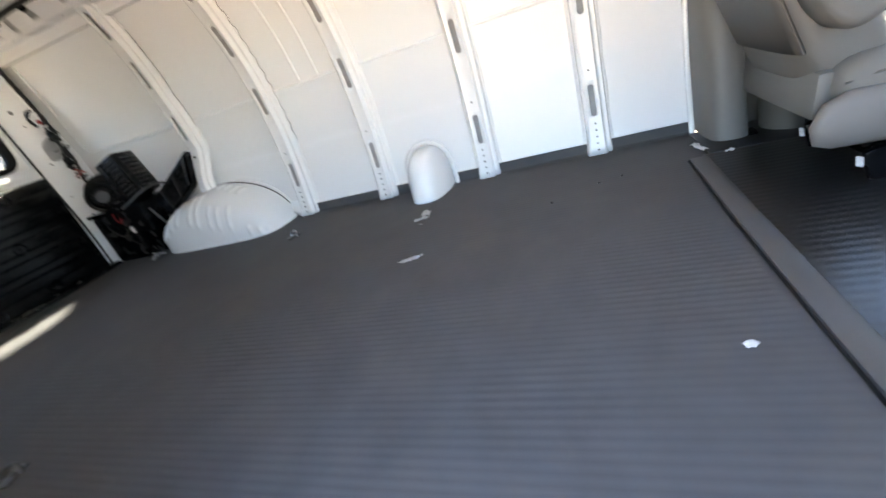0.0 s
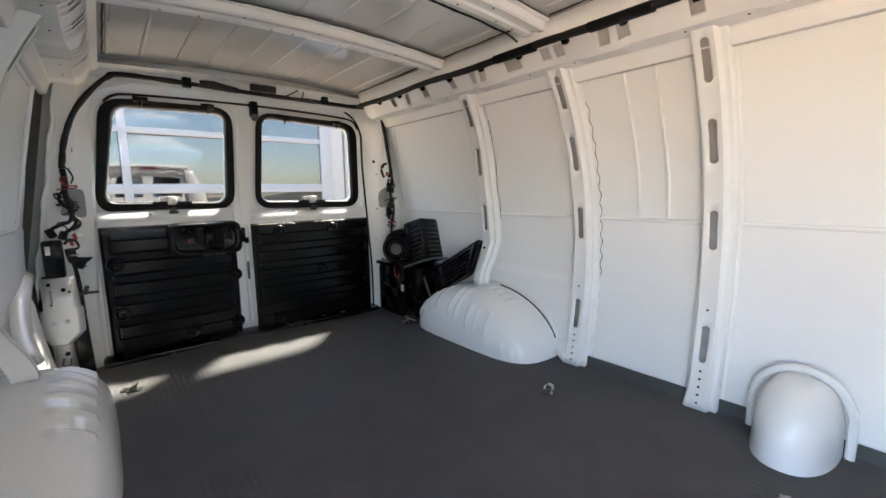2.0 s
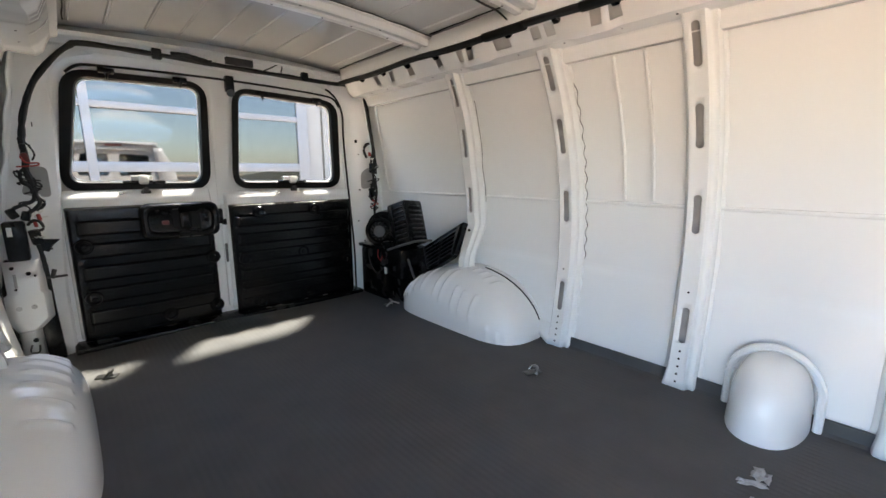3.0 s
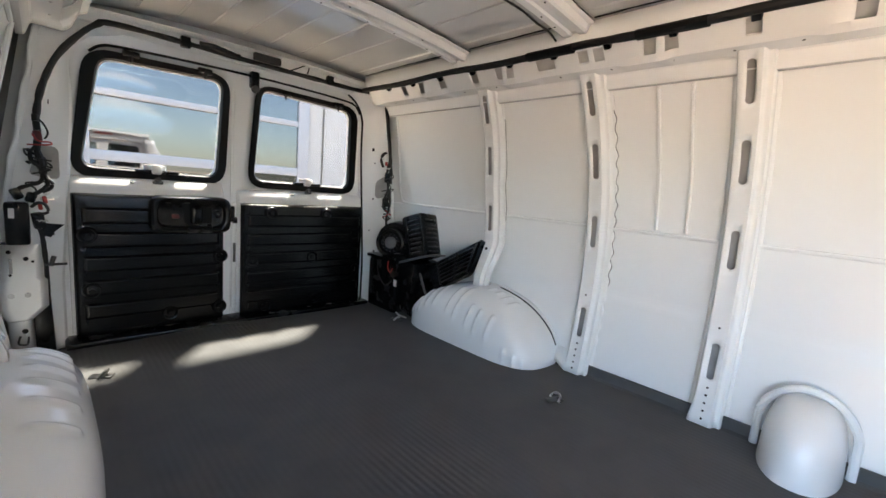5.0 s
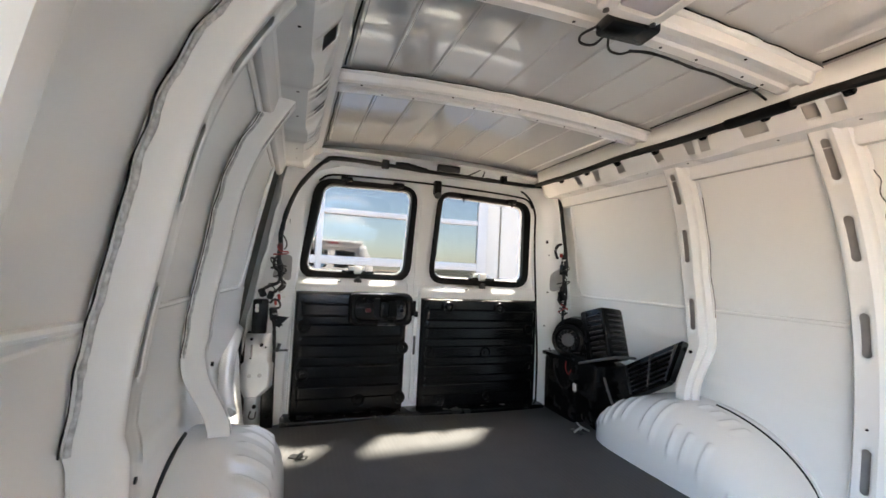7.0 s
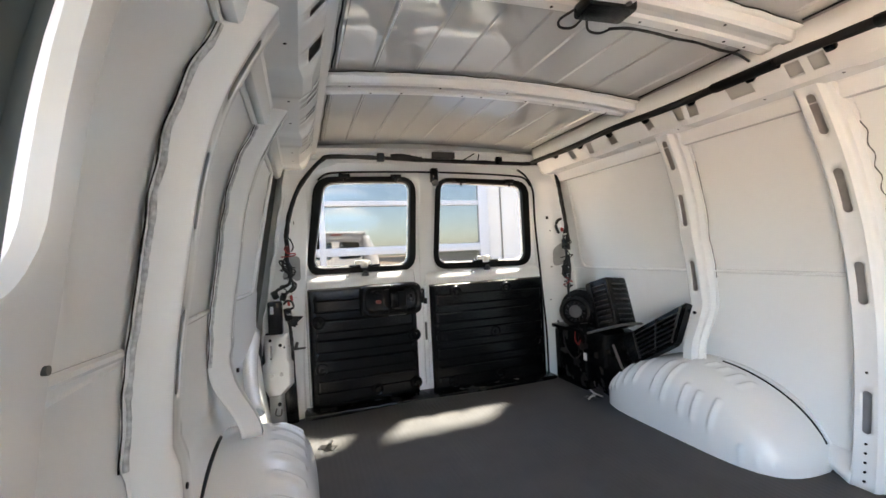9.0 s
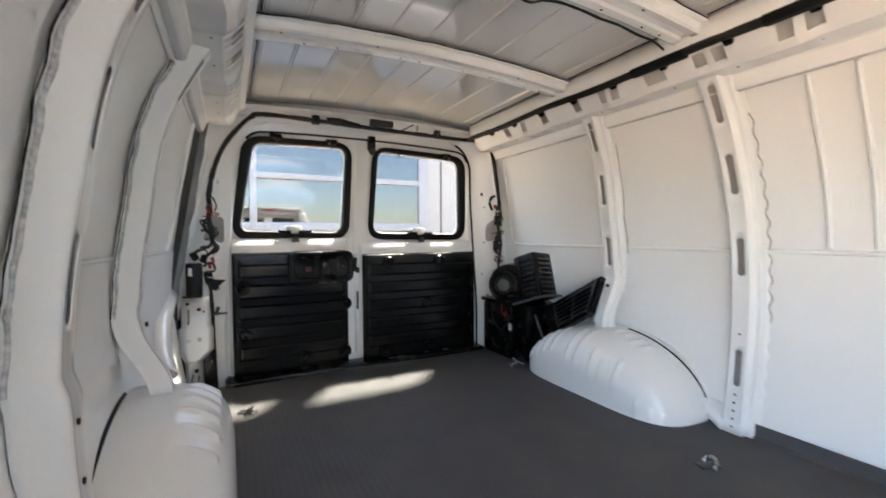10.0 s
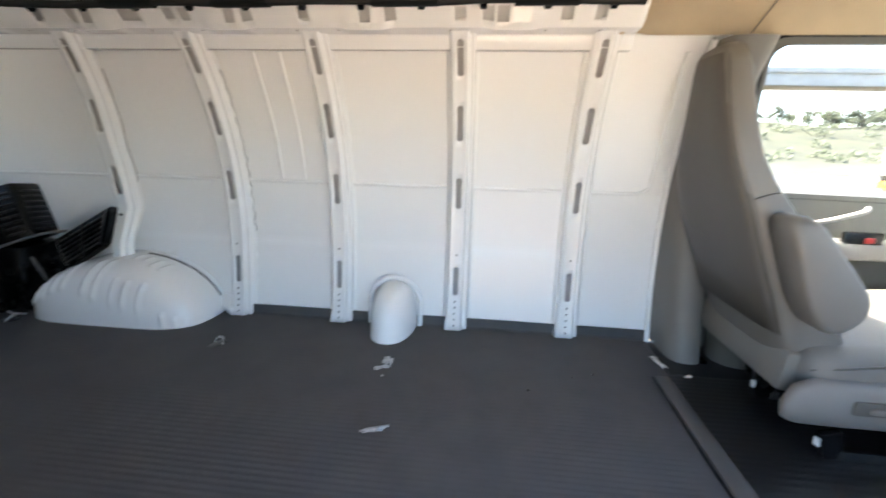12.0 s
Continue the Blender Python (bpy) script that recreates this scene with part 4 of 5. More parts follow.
part("tape_tail", tube([(0.12, -0.612, 0.625), (0.126, -0.610, 0.60), (0.13, -0.618, 0.565)], 0.004, 6), PAPER, harness, "pale taped wire tail")
for k, pts in enumerate((
        [(0.115, 0.80, 0.83), (0.12, 0.78, 0.79), (0.12, 0.772, 0.74), (0.12, 0.785, 0.68), (0.12, 0.79, 0.60)],
        [(0.12, 0.765, 0.86), (0.115, 0.745, 0.85), (0.11, 0.735, 0.82), (0.115, 0.748, 0.78)],
        [(0.12, 0.79, 0.66), (0.125, 0.765, 0.61), (0.12, 0.76, 0.56), (0.13, 0.785, 0.53)],
        [(0.115, 0.80, 0.66), (0.125, 0.80, 0.58), (0.13, 0.78, 0.50), (0.14, 0.775, 0.44)])):
    part("harness_branch", tube(pts, 0.007, 8, smooth=6, lumps=0.4), TAPE, harness)
part("plug", box((0.12, 0.765, 0.80), (0.012, 0.013, 0.022), 0.003), RED, harness, "red wiring plug")
part("plug", box((0.125, 0.775, 0.725), (0.024, 0.028, 0.05), 0.004), BLACK, harness)
part("plug", box((0.125, 0.770, 0.585), (0.024, 0.028, 0.05), 0.004, (12, 0, 0)), BLACK, harness)
# loose loops of thin wire among the plugs
rnd = random.Random(5)
for cy, z0, z1, n in ((-0.632, 0.56, 0.76, 6), (0.775, 0.50, 0.78, 10)):
    for k in range(n):
        z = z0 + (z1 - z0) * rnd.random()
        pts = [(0.118 + 0.02 * rnd.random(), cy + 0.05 * (rnd.random() - 0.5), z)]
        for j in range(4):
            p = pts[-1]
            pts.append((0.115 + 0.03 * rnd.random(), cy + 0.07 * (rnd.random() - 0.5), p[2] - 0.030 * rnd.random() + (0.02 if j == 1 else 0)))
        part("loose_wire", tube(pts, 0.0028, 6, smooth=6), RED if k % 9 == 2 else PAPER if k % 7 == 3 else TAPE, harness)
# pillar recesses and punched holes
for side in (1, -1):
    pts = rounded([(0.62, 0.60), (0.62, 0.70), (0.69, 0.74), (0.70, 0.62)] if side > 0 else [(0.606, 0.612), (0.606, 0.722), (0.652, 0.727), (0.684, 0.625)], 0.03 if side > 0 else 0.018, 4)
    rows = [[at(side, 0.074 + 0.25 * (p.x - 0.62) + d, p.x + 0.052, p.y) for p in pts] for d in (0.004, 0.006)] if side > 0 else [[at(side, 0.060 + 0.46 * max(0.0, p.x - 0.640) + d, p.x + 0.03, p.y) for p in pts] for d in (0.0, 0.010)]
    part("pillar_recess", loft(rows, ring=True, caps=True), ECOAT, frame_rear, "grey recess in the pillar")
    bm = bmesh.new()
    for w, z, s in ((0.662, 0.872, 0.016), (0.672, 0.60, 0.007), (0.665, 0.98, 0.006), (0.66, 0.42, 0.006), (0.672, 0.80, 0.006), (0.69, 0.30, 0.008)):
        box(at(side, 0.058 + max(0, w - 0.664) * 0.48, w, z), (0.008, s, s), 0.001, bm=bm)
    part("punched_holes", bm, RUBBER, frame_rear)

# ---- black hose clipped along the left roof rail ----
hose = thing("cable_conduit", (1.4, 0.64, 1.185), "black cable conduit clipped along the roof rail", "conduit")
pts = [at(1, x, 0.552 + 0.003 * math.sin(x * 7), 1.160 + 0.003 * math.sin(x * 11)) for x in frange(0.10, 2.78, 30)]
part("conduit_tube", tube(pts, 0.012, 8, smooth=3, lumps=0.2), TAPE, hose)
for x0, x1 in ((1.13, 1.30), (1.50, 1.68), (2.0, 2.2), (2.42, 2.6)):
    pts = [at(1, x, 0.552, 1.158) for x in frange(x0, x1, 4)]
    part("conduit_sleeve", tube(pts, 0.019, 10, smooth=2, flat=0.7), RUBBER, hose)
for x in frange(0.3, 2.7, 13):
    part("conduit_clip", box(at(1, x, 0.565, 1.156), (0.022, 0.03, 0.02), 0.004, (-38, 0, 0)), BLACK, hose)

# ---- cargo lamp under the second bow ----
lamp = thing("cargo_lamp", (1.42, 0.04, 1.20), "white cargo lamp with milky lens and black housing on a bow", "lamp")
part("lamp_housing", box((1.335, 0.035, 1.196), (0.06, 0.115, 0.030), 0.008, (0, 0, -4)), BLACK, lamp)
bm = loft([[(1.46 + p.x, 0.005 + p.y, z) for p in rounded([(-a, -b), (a, -b), (a, b), (-a, b)], 0.02, 4)] for z, a, b in ((1.214, 0.105, 0.075), (1.196, 0.104, 0.074), (1.190, 0.098, 0.068), (1.190, 0.078, 0.050), (1.197, 0.074, 0.046))], ring=True, caps=True)
part("lamp_bezel", bm, PAINT, lamp)
part("lamp_lens", box((1.465, 0.005, 1.194), (0.145, 0.090, 0.012), 0.005), LENS, lamp, "milky lamp lens")
for yy in (-0.052, 0.062):
    part("lamp_screw", cyl((1.372, yy, 1.189), (0, 0, 1), 0.006, 0.005, 12), DARKSTEEL, lamp)
part("lamp_lead", tube([(1.31, -0.02, 1.20), (1.285, -0.04, 1.190), (1.272, -0.03, 1.182), (1.275, 0.0, 1.184), (1.30, 0.01, 1.195)], 0.0028, 6), TAPE, lamp)
part("lamp_lead", tube([(1.31, 0.01, 1.195), (1.275, 0.04, 1.184), (1.262, 0.08, 1.188), (1.256, 0.115, 1.204)], 0.0028, 6), TAPE, lamp)

lead = [(1.256, 0.115, 1.206), (1.260, 0.17, 1.212), (1.264, 0.24, 1.208), (1.258, 0.31, 1.207), (1.263, 0.38, 1.202), (1.257, 0.46, 1.197), (1.262, 0.52, 1.190), (1.258, 0.572, 1.178)]
part("lamp_lead", tube(lead, 0.0034, 8, smooth=6, lumps=0.5), TAPE, lamp)

# dark sealed seams between the roof sheet and the rails
for side, rail_ob in ((1, rail_left), (-1, rail_right)):
    for xa, xb in ((0.15, 0.735), (0.865, 1.245), (1.375, 1.80), (1.84, 2.40)):
        pts = [at(side, x, 0.531 + 0.0012 * math.sin(x * 37), roof_z(x, YC + 0.531) - 0.0035) for x in frange(xa, xb, 12)]
        part("roof_seam", tube(pts, 0.0024, 6, smooth=2, lumps=0.4), RUBBER, rail_ob, "dark roof seam")

# ---- door lock bracket on the right rear pillar ----
bracket = thing("lock_bracket", (0.09, -0.695, 0.0), "pale galvanised jack bracket on the rear pillar", "bracket")
bm = loft([[(x, y0, z), (x + 0.004, y0 + 0.03, z), (x + 0.004, y1 - 0.02, z), (x - 0.012, y1, z)] for x, y0, y1, z in
           ((0.105, -0.728, -0.668, 0.02), (0.110, -0.728, -0.668, 0.13), (0.125, -0.730, -0.664, 0.14), (0.125, -0.748, -0.626, 0.18), (0.122, -0.748, -0.626, 0.27), (0.122, -0.738, -0.634, 0.28), (0.118, -0.738, -0.632, 0.395))])
ob = part("bracket_plate", bm, PAINT, bracket)
sol = ob.modifiers.new("thickness", "SOLIDIFY")
sol.thickness = 0.003
for yy, z, r in ((-0.715, 0.372, 0.006), (-0.676, 0.348, 0.007), (-0.714, 0.295, 0.004), (-0.660, 0.338, 0.004), (-0.688, 0.10, 0.008)):
    part("bracket_hole", cyl((0.1265, yy, z), (1, 0, 0), r, 0.006, 12), RUBBER, bracket)
part("bracket_slot", box((0.1255, -0.712, 0.325), (0.004, 0.008, 0.05), 0.001), ECOAT, bracket)
part("floor_hook", tube([(0.128, -0.70, 0.085), (0.132, -0.705, 0.06), (0.132, -0.685, 0.055), (0.128, -0.68, 0.08)], 0.003, 6), DARKSTEEL, bracket)
for yy in (-0.715, -0.676):
    part("bracket_bolt", cyl((0.1275, yy, 0.225), (1, 0, 0), 0.009, 0.006, 6), STEEL, bracket)
part("bracket_back", box((0.07, -0.745, 0.2), (0.06, 0.06, 0.40), 0.01), BLACK, bracket)
part("bracket_backing", box((0.145, -0.772, 0.20), (0.04, 0.05, 0.40), 0.008), BLACK, bracket)
part("bracket_edge", box((0.090, -0.642, 0.11), (0.03, 0.050, 0.22), 0.006, (2, 0, 0)), BLACK, bracket)
part("plug_block", box((0.115, -0.690, 0.465), (0.05, 0.058, 0.14), 0.008), BLACK, bracket)
part("plug_label", box((0.1415, -0.702, 0.500), (0.002, 0.014, 0.032), 0.0004), PAPER, bracket)
clip = loft([[(x, y, z) for y, z in ((-0.650, 0.468), (-0.622, 0.466), (-0.577, 0.461), (-0.600, 0.440), (-0.612, 0.418), (-0.640, 0.428))] for x in (0.112, 0.122)], ring=True, caps=True)
part("fan_clip", clip, BLACK, bracket)
part("clip_spring", tube([(0.126, -0.648 + 0.005 * k, 0.472 + 0.006 * (k % 2)) for k in range(7)], 0.0022, 6, smooth=2), STEEL, bracket)
part("side_pin", cyl((0.11, -0.604, 0.322), (0, 1, 0), 0.0045, 0.06, 10), DARKSTEEL, bracket)
part("spring_pin", cyl((0.116, -0.612, 0.335), (0, 0.3, 1), 0.007, 0.034, 10), DARKSTEEL, bracket)
line = glide([(0.52, -0.715, 0.215), (0.44, -0.738, 0.270), (0.32, -0.750, 0.345), (0.17, -0.746, 0.425)], 5)
rows = [[p + Vector(d) for d in ((0.03, -0.040, 0.022), (0.012, -0.012, 0.014), (0.0, 0.0, 0.0), (-0.010, 0.003, -0.010), (-0.018, -0.004, -0.022), (-0.016, -0.02, -0.026))] for p in line]
ob = part("corner_brace", loft(rows), PAINT, bracket, "white pressed corner brace", angle=50)
sol = ob.modifiers.new("thickness", "SOLIDIFY")
sol.thickness = 0.002


# ---- tie-down rings ----
def tie_ring(x, y, turn):
    base = thing("tie_down_ring", (x, y, 0.0), "small plated steel tie-down ring on the floor mat", "tie-down", "floor tie-downs")
    m = Matrix.Translation((x, y, 0)) @ Euler((0, 0, radians(turn))).to_matrix().to_4x4()
    bm = box((0, 0, 0.003), (0.062, 0.030, 0.005), 0.0015)
    bmesh.ops.transform(bm, matrix=m, verts=bm.verts)
    part("ring_plate", bm, DARKSTEEL, base)
    pts = [m @ Vector((0.002 + 0.014 * math.sin(a), 0.021 * math.cos(a), 0.006 + 0.017 * math.sin(a))) for a in frange(-0.15, math.pi + 0.15, 10)]
    # right-hand bails take the dark steel to stand for the shadow on them
    part("ring_bail", tube(pts, 0.0046, 8, smooth=2), STEEL if y > 0 else DARKSTEEL, base)
    bm = cyl((0.015, 0, 0.006), (0, 0, 1), 0.006, 0.005, 6)
    bmesh.ops.transform(bm, matrix=m, verts=bm.verts)
    part("ring_bolt", bm, DARKSTEEL, base)
    return base


for x, y, a in ((1.388, 0.600, 70), (1.355, -0.535, 110), (0.405, -0.515, 60), (0.425, 0.66, 20)):
    tie_ring(x, y, a)


# ---- scraps on the floor ----
def scrap(name, x, y, z, size, mat_, label, seed, turn=0.0):
    rnd = random.Random(seed)
    n = 6
    rows = []
    for i in range(n):
        row = []
        for j in range(n):
            u, v = (i / (n - 1) - 0.5), (j / (n - 1) - 0.5)
            e = 0.16 * (rnd.random() - 0.5)
            px, py = (u + e) * size[0], (v + 0.16 * (rnd.random() - 0.5)) * size[1] * (1 - 0.6 * abs(u))
            c, s = math.cos(turn), math.sin(turn)
            row.append((x + px * c - py * s, y + px * s + py * c, z + 0.0015 + rnd.random() * size[2]))
        rows.append(row)
    ob = part(name, loft(rows), mat_, None, angle=20)
    sol = ob.modifiers.new("thickness", "SOLIDIFY")
    sol.thickness = 0.0006
    return tagged(ob, label, "litter", "scraps on the floor")


scrap("foil_scrap", 2.050, 0.565, 0, (0.035, 0.05, 0.010), SILVERPAPER, "crumpled translucent scrap of film on the rubber mat", 3)
scrap("foil_scrap", 2.040, 0.525, 0, (0.055, 0.025, 0.008), SILVERPAPER, "torn translucent scrap of film on the rubber mat", 4, 0.5)
scrap("foil_scrap", 2.092, 0.205, 0, (0.06, 0.022, 0.008), SILVERPAPER, "torn thin grey film scrap on the rubber mat", 5, 0.3)
scrap("foil_scrap", 2.120, 0.222, 0, (0.03, 0.014, 0.008), SILVERPAPER, "small grey film scrap on the rubber mat", 8, 0.6)
scrap("foil_scrap", 2.052, 0.475, 0, (0.010, 0.008, 0.003), SILVERPAPER, "tiny pale scrap on the rubber mat", 6)
scrap("paper_scrap", 2.848, -0.247, 0, (0.020, 0.018, 0.003), PAPER, "small torn white paper scrap on the rubber mat", 7, 0.4)
scrap("paper_scrap", 3.020, 0.705, 0.0, (0.09, 0.026, 0.012), PAPER, "white paper tag by the door pillar", 9, -1.35)
scrap("paper_scrap", 3.077, 0.605, 0.006, (0.03, 0.012, 0.012), PAPER, "small white scrap under the seat", 10, 0.5)
for k, (x, y) in enumerate(((2.685, 0.557), (2.76, 0.585), (2.53, 0.46))):
    part_ = part("grit", box((x, y, 0.003), (0.008, 0.006, 0.005), 0.002), BLACK)
    tagged(part_, "tiny dark crumb of dirt on the mat", "litter", "crumbs on the floor")

# ---- cab: mats, pillar trim, seat, doors, headliner ----
mat_front = thing("cab_mat", (3.4, 0.1, 0.004), "black ribbed cab floor mat with a smooth grey rear edge", "floor mat")
rows = []
edgeprof = [(0.0, 0.0), (0.001, 0.009), (0.004, 0.0105), (0.030, 0.0112), (0.046, 0.0105), (0.053, 0.007)]
for yy in frange(-0.80, 0.60, 14):
    x0 = 2.955 + 0.03 * max(0, yy - 0.2)
    rows.append([(x0 + dx, yy, z + 0.0015 * math.sin(yy * 9)) for dx, z in edgeprof])
part("mat_edge", loft(rows), MATEDGE, mat_front, "smooth grey rubber mat edge")
# thin black tube along the rear of the mat edge
part("edge_line", tube([(2.951 + 0.03 * max(0, yy - 0.2), yy, 0.0035) for yy in frange(-0.80, 0.60, 14)], 0.0035, 6, smooth=2), RUBBER, mat_front, "dark line along the mat edge")
prof = []
y = -0.80
while y < 0.62:
    prof += [(y, 0.0075), (y + 0.008, 0.0076), (y + 0.011, 0.0073), (y + 0.020, 0.0073)]
    y += 0.023
part("mat_field", loft([[(x, py, pz) for py, pz in prof] for x in frange(3.006, 4.3, 6)]), CARPET, mat_front, angle=20)
part("mat_border", box((3.6, 0.74, 0.003), (1.15, 0.24, 0.012), 0.003), CARPET, mat_front)

trim_b = thing("pillar_trim", (3.11, 0.85, 0.0), "grey moulded plastic trim on the pillar behind the seat", "trim", kind="structure")
rows = []
for z in frange(0.012, 1.085, 26):
    s = half(z) + SKINOFF
    bulge = 0.222 - 0.10 * z if z < 0.42 else 0.18 - 0.08 * min(1, (z - 0.42) / 0.3)
    if z < 0.07:
        bulge -= 0.004
    x1 = 3.172 + 0.03 * max(0.0, z - 0.42)
    rows.append([at(1, x, w, z) for x, w in ((3.052, s), (3.050, s - 0.03), (3.052, s - bulge * 0.62), (3.060, s - bulge * 0.86), (3.078, s - bulge * 0.97), (3.105, s - bulge * 1.01), (x1 - 0.035, s - bulge * 1.01), (x1 - 0.012, s - bulge * 0.95), (x1, s - bulge * 0.8), (x1 + 0.01, s))])
part("trim_body", loft(rows, caps=True), SEAT, trim_b, angle=50)
part("edge_flange", tube([at(1, 3.042, half(z) + SKINOFF - 0.022, z) for z in frange(0.0, 1.09, 12)], 0.010, 8, smooth=3, flat=1.0), PAINT, trim_b, "white painted panel edge")
part("trim_foot", box((3.15, 0.735, 0.014), (0.08, 0.05, 0.014), 0.004), BLACK, trim_b)

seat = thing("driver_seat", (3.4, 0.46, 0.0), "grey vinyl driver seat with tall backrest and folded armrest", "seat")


def pad(sections, power=3.0, n=28):
    """A cushion lofted from (centre, half depth, half width) sections, upright along z."""
    rows = []
    for cx, cy, z, hd, hw in sections:
        row = []
        for k in range(n):
            a = 2 * math.pi * k / n
            c, s = math.cos(a), math.sin(a)
            row.append((cx + hd * math.copysign(abs(c) ** (2 / power), c), cy + hw * math.copysign(abs(s) ** (2 / power), s), z))
        rows.append(row)
    return loft(rows, ring=True, caps=True)


SEATFORM = ((3.115, 3.30, 0.245, 0.275, 0.63), (3.100, 3.29, 0.262, 0.262, 0.642), (3.069, 3.24, 0.335, 0.252, 0.648), (3.027, 3.19, 0.436, 0.25, 0.652), (2.98, 3.13, 0.55, 0.254, 0.654), (2.95, 3.068, 0.637, 0.26, 0.645), (2.928, 3.022, 0.69, 0.266, 0.622), (2.911, 2.992, 0.745, 0.28, 0.592), (2.902, 2.98, 0.80, 0.30, 0.566), (2.897, 2.973, 0.87, 0.325, 0.545), (2.893, 2.962, 0.945, 0.345, 0.53), (2.894, 2.953, 0.978, 0.357, 0.518), (2.900, 2.945, 0.996, 0.372, 0.503), (2.912, 2.934, 1.004, 0.39, 0.485))
back = part("backrest", pad([((a + b) / 2, (c + d) / 2, z, (b - a) / 2, (d - c) / 2) for a, b, z, c, d in SEATFORM], 4.6, 40), SEAT, seat, "grey vinyl backrest with integrated head restraint", angle=60)
rows = []
for a, b, z, c, d in SEATFORM[2:12]:
    m, hw = (c + d) / 2, (d - c) / 2 - 0.012
    rows.append([(a - 0.005 + 0.012 * abs(k / 8) ** 5, m + hw * k / 8, z) for k in range(-8, 9)])
ob = part("back_panel", loft(rows), SEATDARK, seat, "dark grey vinyl rear panel", angle=60)
sol = ob.modifiers.new("thickness", "SOLIDIFY")
sol.thickness = 0.010
part("back_piping", tube([(a + 0.010, c + 0.006, z) for a, b, z, c, d in SEATFORM[2:12]], 0.0025, 6), SEATDARK, seat)
part("back_seam", tube([(2.962, 0.2605, 0.655), (2.985, 0.2605, 0.664), (3.0, 0.2615, 0.668), (3.012, 0.263, 0.671)], 0.0018, 6), SEATDARK, seat)
cush = part("cushion", box((3.44, 0.455, 0.262), (0.64, 0.50, 0.14), 0.055, (0, -3, 0), seg=4), SEAT, seat, "grey vinyl seat cushion", angle=60)
part("cushion_seam", tube([(3.135, 0.222, 0.268), (3.20, 0.206, 0.285), (3.3, 0.203, 0.300), (3.5, 0.203, 0.305), (3.7, 0.206, 0.315)], 0.003, 6), SEATDARK, cush)
shield = part("side_shield", pad([(3.36, 0.20, 0.146, 0.255, 0.012), (3.36, 0.197, 0.158, 0.282, 0.022), (3.36, 0.193, 0.195, 0.290, 0.027), (3.365, 0.196, 0.240, 0.275, 0.022), (3.38, 0.20, 0.258, 0.25, 0.012)], 4.0), TRIMGREY, seat, "grey plastic seat side shield", angle=60)
part("shield_recess", box((3.34, 0.166, 0.212), (0.28, 0.010, 0.034), 0.004), SEATDARK, shield)
part("recline_lever", box((3.35, 0.161, 0.210), (0.24, 0.014, 0.014), 0.005), TRIMGREY, shield)
part("rear_valance", box((3.118, 0.445, 0.242), (0.045, 0.40, 0.105), 0.016, (0, 4, 0)), SEAT, seat)
part("pedestal", box((3.44, 0.46, 0.125), (0.42, 0.32, 0.13), 0.02), BLACK, seat)
part("pedestal_cover", cyl((3.225, 0.655, 0.135), (0, 0, 1), 0.075, 0.15, 24, r2=0.085), SEATDARK, seat)
for x, y in ((3.165, 0.190), (3.165, 0.430)):
    part("seat_leg", box((x + 0.03, y, 0.098), (0.05, 0.022, 0.075), 0.008, (0, -14, 0)), BLACK, seat)
    part("leg_tag", box((x - 0.010, y - 0.012, 0.112), (0.005, 0.013, 0.022), 0.001, (0, -8, 20)), PAPER, seat, "white paper tag")
    part("seat_track", box((3.46, y, 0.076), (0.50, 0.028, 0.028), 0.005), DARKSTEEL, seat)
part("yellow_tag", box((3.36, 0.20, 0.135), (0.06, 0.004, 0.02), 0.001), surface("yellow_card", (0.55, 0.50, 0.06), 0.6), seat, "yellow card tag")
arm = []
corner = [(2.978, 0.628), (3.035, 0.636), (3.186, 0.458), (3.170, 0.398), (3.112, 0.368), (3.058, 0.425)]
loop = rounded(corner, 0.042, 5)
mx, mz = sum(p[0] for p in corner) / 6, sum(p[1] for p in corner) / 6
for yy, k in ((0.248, 0.90), (0.240, 1.0), (0.190, 1.0), (0.172, 0.965), (0.164, 0.90), (0.160, 0.78), (0.158, 0.4)):
    arm.append([(mx + (p.x - mx) * k, yy, mz + (p.y - mz) * k) for p in loop])
part("armrest", loft(arm, ring=True, caps=True), SEAT, seat, "folded grey vinyl armrest", angle=60)
part("belt_buckle", box((3.33, 0.23, 0.335), (0.025, 0.02, 0.06), 0.004, (0, 20, 0)), BLACK, seat)

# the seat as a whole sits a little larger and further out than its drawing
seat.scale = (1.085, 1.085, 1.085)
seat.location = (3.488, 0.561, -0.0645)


def liner_z(w):
    a = abs(w)
    return 1.235 - 0.012 * (a / 0.5) ** 2 if a < 0.48 else 1.224 - 0.118 * ((a - 0.48) / 0.192) ** 1.4


rows = []
for x in frange(2.755, 3.96, 16):
    row = []
    for k in range(-16, 17):
        w = 0.672 * k / 16
        z = liner_z(w)
        if x < 2.80:
            z += 0.004
        row.append((x, YC + w, z - (0.01 if x > 2.77 else 0)))
    rows.append(row)
headliner = part("headliner", loft(rows), LINER, None, angle=60)
tagged(headliner, "beige fabric headliner over the cab", "headliner", kind="structure")
part("liner_edge", tube([(2.757, YC + w, liner_z(w) - 0.004) for w in frange(-0.672, 0.672, 24)], 0.008, 8, smooth=2), LINER, headliner)
part("liner_seam", tube([at(1, x, w, liner_z(w) - 0.0105) for x, w in ((3.13, 0.668), (3.135, 0.62), (3.14, 0.56), (3.145, 0.48))], 0.0025, 6), SEATDARK, headliner)


